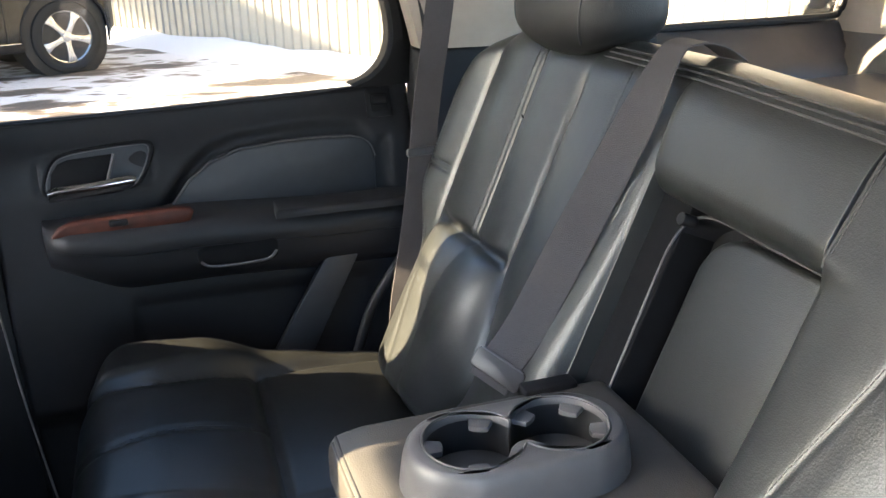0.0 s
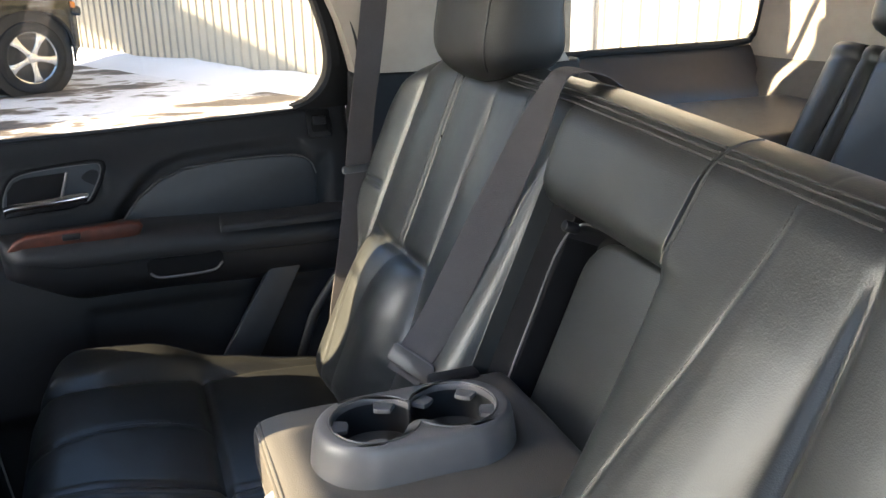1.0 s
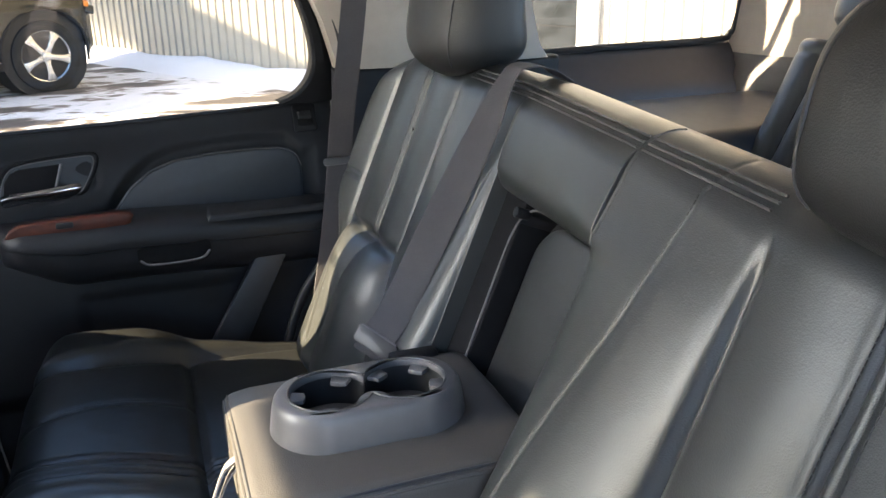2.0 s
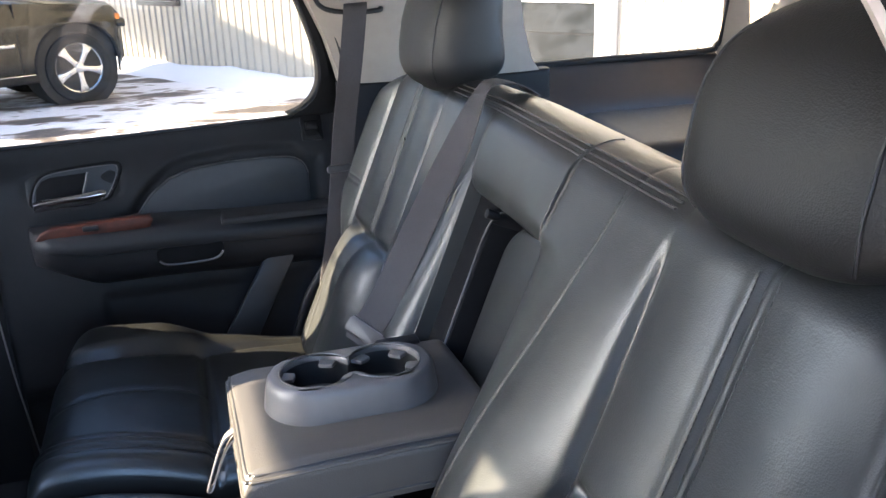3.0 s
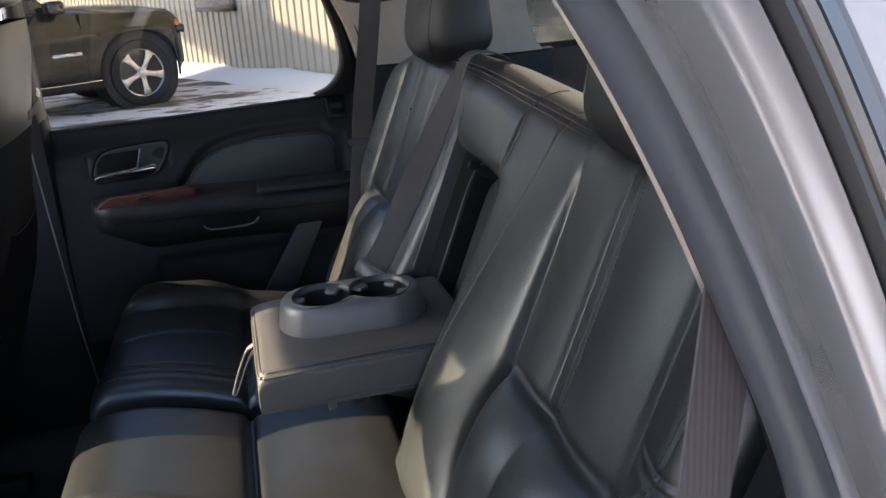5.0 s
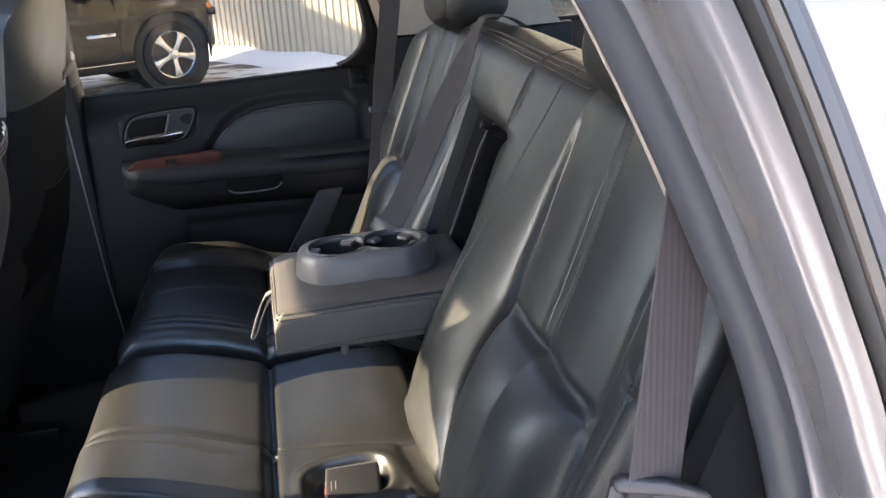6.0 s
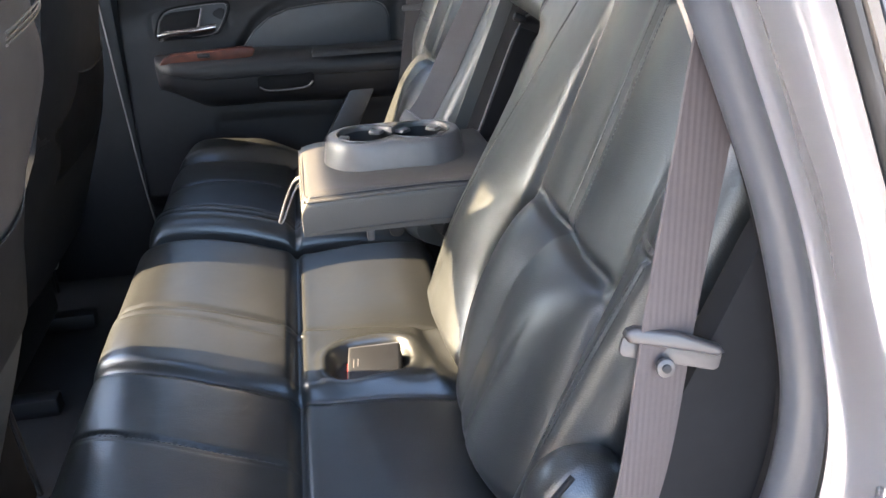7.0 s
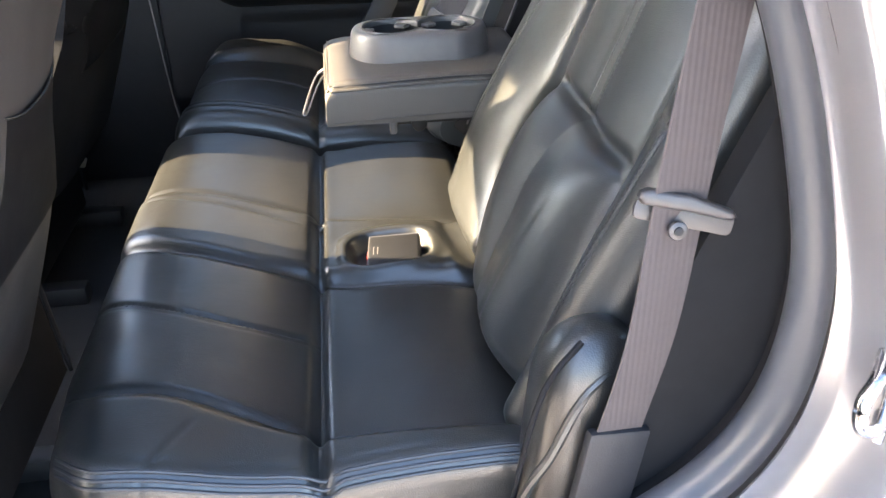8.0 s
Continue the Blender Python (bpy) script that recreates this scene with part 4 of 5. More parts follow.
part("window_post", band(post_in, post_out, 1.60, 1.535), MATTE, door)
part("window_header", box(-0.30, 0.27, 1.455, 1.50, 1.74, 1.79, 0.01), RUBBER, door)
part("window_front_post", box(-0.302, -0.285, 1.46, 1.58, 1.24, 1.78, 0.006), RUBBER, door)
part("sill_seal", tube([(-0.30, 1.566, 1.204), (0.0, 1.566, 1.211), (0.25, 1.566, 1.220), (0.345, 1.566, 1.227)], 0.0030, 8, n=30), PLASTIC, door)
pane = grid([[(x, 1.578 - 0.16 * (z - 1.2), z) for z in (1.18, 1.47, 1.78)] for x in (-0.33, 0.05, 0.43)])
g = part("pane", pane, GLASS, door, "clear window pane")
part("edge_strip", tube([(-0.272, 1.496, 0.50), (-0.283, 1.496, 0.61), (-0.295, 1.496, 0.74), (-0.303, 1.496, 0.88), (-0.311, 1.496, 1.03), (-0.317, 1.498, 1.15), (-0.321, 1.505, 1.21)], 0.0019, 6, n=40), LOOP, door, "thin pale edge strip")

solid("roof_rail", box(-1.2, 0.42, 1.42, 1.49, 1.78, 1.95, 0.02), TAN, "tan roof rail trim over the far doors", "wall", "structure")
# far middle pillar and the front door beyond it
pil = box(-0.58, -0.286, 1.500, 1.62, 0.44, 1.26, 0.02)
box(-0.47, -0.31, 1.46, 1.56, 1.25, 1.92, 0.02, bm=pil)
solid("pillar_b", pil, PLASTIC, "charcoal middle pillar trim", "pillar", "structure")
solid("wall_front_far", box(-1.45, -0.56, 1.43, 1.60, 0.44, 1.345, 0.02), PLASTIC, "charcoal front door", "wall", "structure")
solid("wall_front", box(-1.62, -1.10, -0.15, 1.45, 0.44, 1.17, 0.05), PLASTIC, "dark dashboard wall closing the cabin", "wall", "structure")

# far rear pillar: tan above, charcoal below
tan_rings = []
for z, x0, x1, y in ((1.302, 0.447, 0.905, 1.475), (1.33, 0.440, 0.885, 1.472), (1.40, 0.418, 0.862, 1.460), (1.50, 0.372, 0.842, 1.440), (1.60, 0.335, 0.82, 1.415), (1.70, 0.29, 0.80, 1.39), (1.82, 0.25, 0.77, 1.37)):
    n = 14
    tan_rings.append([(x0 + (x1 - x0) * k / n, y - 0.022 * math.sin(k / n * math.pi) ** 0.6, z) for k in range(n + 1)] + [(x1, y + 0.06, z), (x0, y + 0.06, z)])
pillar_c = thing("pillar_c", "tan plastic rear pillar trim with a belt slot", "pillar", (0.65, 1.48, 1.30), kind="structure")
part("cover", loft(tan_rings), TAN, pillar_c)
part("outer_skin", box(0.47, 0.84, 1.53, 1.60, 1.15, 1.88, 0.01), PAINT, pillar_c, "silver painted outer skin")
part("door_seal", tube([(0.459, 1.485, 1.22), (0.463, 1.482, 1.285), (0.457, 1.474, 1.33), (0.440, 1.462, 1.40), (0.405, 1.446, 1.50), (0.365, 1.425, 1.60), (0.33, 1.40, 1.68)], 0.008, 10, n=50), RUBBER, pillar_c)
part("belt_slot", tube([(0.392, 1.412, 1.485), (0.402, 1.412, 1.468), (0.425, 1.412, 1.457), (0.47, 1.412, 1.452), (0.522, 1.412, 1.454), (0.527, 1.414, 1.460)], 0.005, 8, n=40), RUBBER, pillar_c)
part("lower_trim", pad(0.445, 0.95, 0.46, 1.300, lambda x, z: 0.004 * math.sin(z * 9) + 0.02 * smooth01((1.1 - z) / 0.4), Matrix(((1, 0, 0, 0), (0, 0, -1, 1.50), (0, 1, 0, 0), (0, 0, 0, 1))), r=0.012, depth=0.06, step=0.03), VINYL, pillar_c, "charcoal lower trim")
part("lower_cover", prism([(0.13, 0.74), (0.21, 0.74), (0.325, 0.96), (0.262, 0.96)], 0.012, Matrix(((1, 0, 0, 0), (0, 0, -1, 1.470), (0, 1, 0, 0), (0, 0, 0, 1))), r=0.005), BLUEGREY, pillar_c, "grey slanted cover")
part("bolt_cover", tube([(0.30, 1.455, 0.74), (0.33, 1.45, 0.83), (0.375, 1.45, 0.90), (0.40, 1.45, 0.93)], 0.010, 10, n=30), RUBBER, pillar_c)
far_belt = thing("seat_belt", "dark grey shoulder belt hanging from the tan pillar", "seat belt", (0.42, 1.38, 0.95))
part("webbing", strap([(0.474, 1.412, 1.47), (0.470, 1.402, 1.45), (0.455, 1.395, 1.36), (0.430, 1.388, 1.22), (0.415, 1.378, 1.12), (0.395, 1.37, 1.00), (0.37, 1.36, 0.88), (0.36, 1.36, 0.78)], (1, -0.12, 0.05), 0.048, 0.0022, 60), WEBBING_DARK, far_belt)
part("latch_plate", prism(rounded(-0.029, 0.029, -0.007, 0.007, 0.006), 0.006, Matrix.Translation((0.412, 1.368, 1.145)) @ pose(0, 0, 0, 80, 0, 10), 0.002), PLASTIC_GREY, far_belt, "metal latch plate")

# far quarter: trim shelf, window, tailgate pillar
quarter = thing("wall_quarter_far", "charcoal rear quarter trim below a long side window", "wall", (1.2, 1.5, 0.5), kind="structure")
part("trim", pad(0.86, 1.53, 0.48, 1.302, lambda x, z: 0.055 * smooth01((1.295 - z) / 0.10) + 0.03 * math.sin(z * 8), Matrix(((1, 0, 0, 0), (0, 0, -1, 1.53), (0, 1, 0, 0), (0, 0, 0, 1))), r=0.02, depth=0.06, step=0.02), QUARTER_TRIM, quarter, "dark brown-grey trim below the window")
part("wheel_box", pad(0.98, 1.60, 1.15, 1.46, lambda x, y: 1.175 + 0.03 * (y - 1.15) / 0.3, Matrix.Identity(4), r=0.04, depth=-0.5, step=0.03), BLUEGREY, quarter, "blue-grey wheel box")
d_out = [(1.432, 1.565), (1.437, 1.50), (1.450, 1.455), (1.475, 1.40), (1.510, 1.325), (1.55, 1.24), (1.60, 1.19), (1.68, 1.17), (1.68, 1.565)]
foot, rings = [], []
for z, fore in ((0.48, 0.05), (1.10, 0.05), (1.18, 0.045), (1.23, 0.030), (1.26, 0.012), (1.275, 0.002), (1.283, -0.010)):
    foot.append([(x - (fore if y < 1.56 else 0), y, z) for x, y in d_out])
for z in (1.277, 1.30, 1.40, 1.55, 1.75, 1.95):
    rings.append([(x + 0.004 * math.sin((z - 1.277) * 6), y, z) for x, y in d_out])
part("pillar_foot", loft(foot), BROWN, quarter, "brown-grey foot of the rear pillar")
part("rear_pillar", loft(rings), TAN, quarter, "tan rear pillar cover")
part("header", box(0.42, 1.54, 1.36, 1.455, 1.80, 1.95, 0.01), TAN, quarter)
part("window_seal", tube([(0.77, 1.46, 1.80), (0.838, 1.535, 1.46), (0.862, 1.555, 1.33), (0.895, 1.558, 1.303), (1.10, 1.558, 1.304), (1.39, 1.558, 1.307), (1.425, 1.556, 1.320), (1.438, 1.55, 1.345), (1.442, 1.53, 1.46), (1.436, 1.47, 1.80)], 0.008, 8, n=90), RUBBER, quarter)
qp = part("pane", grid([[(x, 1.575 - 0.2 * (z - 1.3), z) for z in (1.27, 1.54, 1.83)] for x in (0.80, 1.1, 1.48)]), TINTED, quarter, "clear side window pane")
qp.visible_shadow = False
solid("wall_rear", box(2.02, 2.08, -0.12, 1.50, 0.44, 1.20, 0.02), PLASTIC, "charcoal tailgate trim", "wall", "structure")
solid("wall_rear_pillar", box(2.02, 2.08, 1.20, 1.50, 1.20, 1.95, 0.02), TAN, "tan tailgate pillar", "pillar", "structure")

# third row
third = thing("third_row_seat", "black leather third-row seat with a dark groove down its backrest", "seat", (1.4, 0.95, 0.6))
tm = Matrix.Translation((1.13, 0, 0.955)) @ Matrix(((0, math.sin(0.40), -math.cos(0.40), 0), (1, 0, 0, 0), (0, math.cos(0.40), math.sin(0.40), 0), (0, 0, 0, 1)))
def third_groove(t):
    return 1.115 - 0.028 * smooth01(t / 0.43)


def third_height(y, t):
    g = third_groove(t)
    if y < 1.052:
        h = 0.016 * max(0.0, math.sin((y - 0.62) / 0.432 * math.pi)) ** 0.6
    elif y < g:
        h = 0.010 * math.sin((y - 1.052) / (g - 1.052) * math.pi) ** 0.7
    else:
        h = 0.012 * max(0.0, math.sin(min(1.0, (y - g) / 0.075) * math.pi)) ** 0.7
    h -= 0.004 * bump1(y - 1.052, 0.004) + (0.004 + 0.006 * smooth01((0.25 - t) / 0.2)) * bump1(y - g, 0.004 + 0.004 * smooth01((0.25 - t) / 0.2)) + 0.003 * bump1(t - 0.40, 0.006)
    return h + 0.0012 * noise.noise((y * 14, t * 9, 5.0))


part("backrest", pad(0.62, 1.172, 0.0, 0.432, third_height, tm, r=0.020, depth=0.09, step=0.005), LEATHER, third)
part("cushion", pad(0.62, 1.19, 0.68, 1.13, lambda y, x: 0.93 + 0.02 * math.sin(x * 5), SEAT, r=0.04, depth=-0.60, step=0.03), LEATHER, third)
head_rings = []
for k in range(15):
    u = -1 + k / 7
    w, d = 0.118 * (1 - abs(u) ** 5 * 0.35), 0.046 * (1 - abs(u) ** 4 * 0.45)
    head_rings.append([(1.315 + 0.028 * u + d * math.copysign(abs(math.cos(a)) ** 0.65, math.cos(a)), 0.955 + w * math.copysign(abs(math.sin(a)) ** 0.55, math.sin(a)), 1.445 + 0.075 * u) for a in [j * math.tau / 32 for j in range(32)]])
part("headrest", loft(head_rings), LEATHER, third)
# no strap here: a black band laid in the groove as its shade
part("strap", strap([tm @ Vector((third_groove(t), t, third_height(third_groove(t), t) + 0.002)) for t in (0.428, 0.40, 0.33, 0.25, 0.15, 0.06)], (0, 1, 0.0), 0.007, 0.003, 40), MATTE, third, "narrow black band for the groove's shade")
part("stitching", stitches([tm @ Vector((1.052, 0.06 + 0.033 * k, third_height(1.052, 0.06 + 0.033 * k) + 0.0005)) for k in range(11)], gap=0.007, n=200), MATTE, third)

# ---------------------------------------------------------------- front seats


driver_edge = curve((0.74, 0.93, 0.97, 1.02, 1.07, 1.16, 1.20, 1.24, 1.285, 1.32, 1.36, 1.42, 1.48), (0.245, 0.245, 0.225, 0.200, 0.172, 0.168, 0.240, 0.292, 0.275, 0.225, 0.225, 0.225, 0.205), 0.012)
passenger_edge = curve((0.74, 0.99, 1.045, 1.09, 1.13, 1.18, 1.22, 1.28, 1.35, 1.42, 1.48), (0.350, 0.350, 0.298, 0.252, 0.215, 0.150, 0.128, 0.128, 0.150, 0.180, 0.19), 0.012)


def front_seat(x, y, label, edge, half, panel, skin):
    seat = thing("front_seat", label, "seat", (x - 0.3, y, 0.5))
    rings = []
    for k in range(61):
        u = k / 60
        z = 0.74 + 0.74 * u
        back = x - 0.235 + 0.20 * u + 0.03 * math.sin(u * math.pi)
        w = edge(z) * (1 - 0.35 * max(0, (u - 0.9) / 0.1) ** 2)
        d = 0.062 * (1 - 0.15 * u) * (1 - 0.5 * max(0, (u - 0.9) / 0.1) ** 2)
        ring = []
        for j in range(48):
            a = j * math.tau / 48
            c, s = math.cos(a), math.sin(a)
            px = math.copysign(abs(c) ** 0.5, c) * d
            reach = w if s > 0 else max(w, half * (w / edge(z)))     # the side by the door is not drawn in
            py = math.copysign(abs(s) ** 0.45, s) * reach
            ring.append((back - d + px - 0.03 * (abs(py) / reach) ** 4 * (1 if c > 0 else -1.2), y + py, z))
        rings.append(ring)
    # passenger's back is painted near-black for shade up to its leather shoulder
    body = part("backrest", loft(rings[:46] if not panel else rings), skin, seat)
    if not panel:
        part("shoulder", loft(rings[45:]), LEATHER, body)
    rear = bmesh.new()
    rows = []
    for k in range(13):
        u = 0.30 + 0.22 * k / 12
        z = 0.74 + 0.74 * u
        back = x - 0.235 + 0.20 * u + 0.03 * math.sin(u * math.pi)
        rows.append([(back + 0.004 - 0.03 * abs(v) ** 4, y + (min(half, edge(z) + 0.01) - 0.023) * v, z + 0.06 * k / 12 * abs(v) ** 2.5) for v in [-1 + j / 8 for j in range(17)]])
    grid(rows, rear)
    bmesh.ops.solidify(rear, geom=rear.faces[:], thickness=0.008)
    part("map_pocket", rear, VINYL, body)
    part("pocket_hem", tube(rows[-1], 0.0014, 6), THREAD, body)
    part("shell_edge", tube([(r[0][0], r[0][1], r[0][2]) for r in rows], 0.004, 6), PLASTIC, body)
    if panel:
        low = [(y - half * 0.86 + half * 1.72 * k / 16, 0.62 + 0.33 * math.sin(k / 16 * math.pi) ** 0.3) for k in range(17)]
        lp = part("lower_panel", prism(low, 0.03, Matrix(((0, 0, 1, x - 0.27), (1, 0, 0, 0), (0, 1, 0, 0), (0, 0, 0, 1))), r=0.008), MATTE, body, "black plastic lower panel")
        part("panel_rim", tube([(x - 0.238, p, q) for p, q in low], 0.004, 8), PLASTIC, lp)
    for k in range(3):
        u = 0.765 + 0.008 * k
        z = 0.74 + 0.74 * u
        back = x - 0.235 + 0.20 * u + 0.03 * math.sin(u * math.pi)
        part("seam", tube([(back + 0.0012 - 0.030 * abs(v) ** 4, y + half * 0.9 * v, z + 0.02 * v) for v in [0.1 + j / 10 * 0.86 for j in range(11)]], 0.0014, 6), RIB, body)
    part("cushion", box(x - 0.78, x - 0.27, y - 0.25, y + 0.25, 0.70, 0.86, 0.05, 4), LEATHER, seat)
    part("base", box(x - 0.72, x - 0.33, y - 0.2, y + 0.2, 0.52, 0.70, 0.02), PLASTIC, seat)
    for s in (-1, 1):
        part("rail", box(x - 0.76, x - 0.25, y + s * 0.18 - 0.02, y + s * 0.18 + 0.02, 0.48, 0.52, 0.006), PLASTIC, seat)
        part("post", tube([(x - 0.075, y + s * 0.06, 1.44), (x - 0.07, y + s * 0.06, 1.54)], 0.006, 10), CHROME, seat)
    part("headrest", box(x - 0.14, x - 0.03, y - 0.13, y + 0.13, 1.50, 1.68, 0.04, 4), LEATHER, seat)
    return seat


# same black leather seats: driver's skin tinted as lit, passenger's as shaded
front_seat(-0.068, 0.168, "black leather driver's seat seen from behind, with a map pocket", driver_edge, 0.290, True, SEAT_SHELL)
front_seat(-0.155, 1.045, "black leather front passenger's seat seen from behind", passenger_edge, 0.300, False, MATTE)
for i, (cx, cy, cz) in enumerate(((-0.535, 1.12, 0.525), (-0.565, 1.055, 0.525), (-0.545, 1.44, 0.56))):
    c = thing("rail_cap", "small white plastic cap on the seat rail by the floor", "cap", (cx, cy, 0.48), "rail caps")
    part("cap", moved(box(-0.016, 0.016, -0.010, 0.010, -0.014, 0.014, 0.005), pose(cx, cy, cz, 10, 25, 30 * i)), WHITE_PL, c)
    part("stem", tube([(cx, cy, 0.48), (cx, cy, cz)], 0.004, 8), PLASTIC, c)

# ---------------------------------------------------------------- near door opening
EDGE = [(0.10, 1.70), (0.205, 1.62), (0.275, 1.55), (0.32, 1.487), (0.368, 1.398), (0.415, 1.295), (0.445, 1.222), (0.472, 1.13), (0.485, 1.065), (0.485, 1.0), (0.474, 0.945), (0.452, 0.90), (0.42, 0.862), (0.375, 0.828), (0.30, 0.785), (0.22, 0.73), (0.165, 0.65), (0.13, 0.55), (0.12, 0.47)]


def jamb(profile, name, mat, parent, label="", n=120, above=0.0, below=9.0):
    """A skin swept along the opening's edge; the profile gives the way back from the edge and the way out of the car."""
    line = spline([(x, 0, z) for x, z in EDGE], n)
    line = [p for p in line if above < p.z < below]
    n = len(line)
    rows = []
    for i, p in enumerate(line):
        d = (line[min(i + 1, n - 1)] - line[max(i - 1, 0)]).normalized()
        nrm = Vector((-d.z, 0, d.x))
        flare = smooth01((1.22 - p.z) / 0.25)
        row = []
        for a, y in profile:
            out = max(0.0, -0.236 - y)
            aa = a + 0.9 * out * flare * (1.2 if out > 0.07 else 0.6)
            yy = y - 0.35 * out * flare + (0.05 * max(0, p.z - 1.15) * smooth01((a - 0.028) / 0.03) if y < -0.30 else 0)
            row.append(Vector((p.x, yy, p.z)) + nrm * aa)
        rows.append(row)
    return part(name, grid(rows), mat, parent, label)


frame_near = thing("door_frame", "silver painted rear door frame with black seals", "door frame", (0.5, -0.25, 0.48), kind="structure")
jamb([(0.34, -0.095), (0.16, -0.105), (0.03, -0.135), (0.006, -0.150), (0.001, -0.168), (0.0, -0.175)], "trim_edge", MATTE, frame_near, "black plastic pillar trim")
jamb([(0.030, -0.131), (0.008, -0.143), (0.0035, -0.1475), (0.0030, -0.1505), (0.0055, -0.1520)], "upper_trim", TAN, frame_near, "tan upper pillar trim", above=1.27)
jamb([(0.0, -0.175), (-0.0035, -0.178), (-0.0055, -0.185), (-0.0050, -0.193), (-0.0020, -0.200), (0.001, -0.204), (0.0045, -0.208), (0.0068, -0.213), (0.0075, -0.219), (0.0070, -0.224)], "seal", SLATE, frame_near, "slate grey rubber door seal")
jamb([(0.0070, -0.224), (0.0120, -0.2265), (0.0125, -0.2305), (0.0050, -0.2325)], "flange_groove", RUBBER, frame_near)
jamb([(0.0050, -0.2325), (0.0018, -0.2340), (0.0008, -0.2365), (0.0020, -0.2390), (0.0048, -0.2420), (0.0058, -0.248), (0.0060, -0.256), (0.0064, -0.264), (0.0072, -0.272), (0.0084, -0.279), (0.0102, -0.284), (0.0128, -0.2875), (0.0165, -0.2900), (0.0205, -0.2925), (0.0245, -0.2970)], "outer_flange", PAINT, frame_near)
jamb([(0.0245, -0.2970), (0.0260, -0.2950), (0.0270, -0.2995), (0.0300, -0.3030), (0.0330, -0.3040), (0.0340, -0.3000)], "outer_seal", RUBBER, frame_near, "black weather strip", above=1.16)
# brown tone paints the sunlit streak between the dark seals
jamb([(0.0340, -0.3000), (0.0350, -0.3065), (0.0395, -0.3100), (0.0400, -0.3060)], "reveal", BROWN, frame_near, "brown strip for the sunlit window reveal", above=1.20)
jamb([(0.0400, -0.3060), (0.0410, -0.3110), (0.0470, -0.3150), (0.0475, -0.3120), (0.0515, -0.3150), (0.0520, -0.3120)], "glass_seal", SLATE, frame_near, "slate grey glass seal", above=1.16)
jamb([(0.0520, -0.3130), (0.20, -0.316), (0.60, -0.318)], "quarter_upper", PAINT, frame_near, above=1.20)
jamb([(0.0245, -0.2970), (0.031, -0.307), (0.045, -0.320), (0.12, -0.345), (0.34, -0.410)], "quarter_skin", PAINT, frame_near, below=1.225)
st = thing("striker", "steel door latch striker bolted to the door frame", "striker", (0.515, -0.28, 1.02))
part("loop", tube([(0.512, -0.268, 1.045), (0.488, -0.296, 1.040), (0.476, -0.304, 1.028), (0.478, -0.306, 1.008), (0.496, -0.298, 0.998), (0.516, -0.276, 0.995)], 0.0055, 10, n=40), CHROME, st)
part("plate", moved(box(-0.004, 0.004, -0.026, 0.026, -0.036, 0.036, 0.003), pose(0.514, -0.279, 1.02, 0, 0, -38)), CHROME, st)

# inner trim behind the near belt, and the near rear wall of the cabin
near_trim = thing("wall_near_trim", "charcoal trim beside the rear seat", "wall", (0.8, -0.13, 0.44), kind="structure")
part("panel", pad(0.374, 2.03, 0.44, 1.31, lambda x, z: 0.012 * math.sin(z * 7) + 0.01 * smooth01((x - 0.6) / 0.3), Matrix(((1, 0, 0, 0), (0, 0, 1, -0.142), (0, 1, 0, 0), (0, 0, 0, 1))), r=0.006, depth=0.02, step=0.03, warp=lambda x, z: (x + 0.42 * max(0.0, z - 0.98) * max(0.0, 1 - (x - 0.374) / 0.5), z)), MATTE, near_trim)
# pale grey line paints the thin highlight along the trim's ridge
part("ridge", tube([(0.442, -0.150, 0.93), (0.460, -0.152, 0.98), (0.474, -0.152, 1.03), (0.488, -0.1535, 1.09)], 0.0036, 8, n=20), PLASTIC_GREY, near_trim)
solid("wall_near_upper", box(0.52, 0.85, -0.16, -0.11, 1.29, 1.95, 0.01), TAN, "tan upper pillar trim", "wall", "structure")
rail = box(-1.1, 0.85, -0.16, -0.10, 1.66, 1.95, 0.01)
box(0.85, 2.03, -0.16, -0.10, 1.80, 1.95, 0.01, bm=rail)
solid("wall_near_header", rail, TAN, "tan roof rail trim", "wall", "structure")
solid("wall_near_sill", box(-1.45, 0.14, -0.30, -0.12, 0.40, 0.485, 0.01), PAINT, "silver painted door sill", "sill", "structure")
solid("wall_near_front", box(-1.45, -0.52, -0.235, -0.16, 0.44, 1.21, 0.02), PLASTIC, "charcoal front door beside the driver", "wall", "structure")
solid("pillar_b_near", box(-0.55, -0.42, -0.235, -0.09, 0.44, 1.95, 0.02), PLASTIC, "charcoal middle pillar", "pillar", "structure")

solid("roof_rail_near", box(-1.1, 0.22, -0.262, -0.12, 1.69, 1.99, 0.03, 3), PAINT, "silver painted roof rail over the door opening", "wall", "structure")
OPEN = pose(-0.50, -0.29, 0, 0, 0, -78)
opened = thing("door_1", "opened silver rear door with charcoal inner trim", "door", (-0.42, -0.75, 0.45), kind="structure")
part("panel", moved(box(0.02, 0.95, -0.09, 0.0, 0.45, 1.22, 0.03, 3), OPEN), PAINT, opened)
part("inner_trim", moved(box(0.05, 0.92, 0.004, 0.05, 0.50, 1.20, 0.02, 3), OPEN), PLASTIC, opened)
part("frame_top", moved(box(0.02, 0.80, -0.06, -0.02, 1.62, 1.69, 0.012), OPEN), RUBBER, opened)
part("frame_front", moved(box(0.02, 0.07, -0.06, -0.02, 1.22, 1.63, 0.012), OPEN), RUBBER, opened)
part("frame_rear", moved(moved(box(-0.03, 0.03, -0.06, -0.02, 0.0, 0.45, 0.012), pose(0.93, 0, 1.20, 0, -18, 0)), OPEN), RUBBER, opened)
part("pane", moved(box(0.06, 0.90, -0.043, -0.038, 1.18, 1.64), OPEN), GLASS, opened, "tinted window pane")

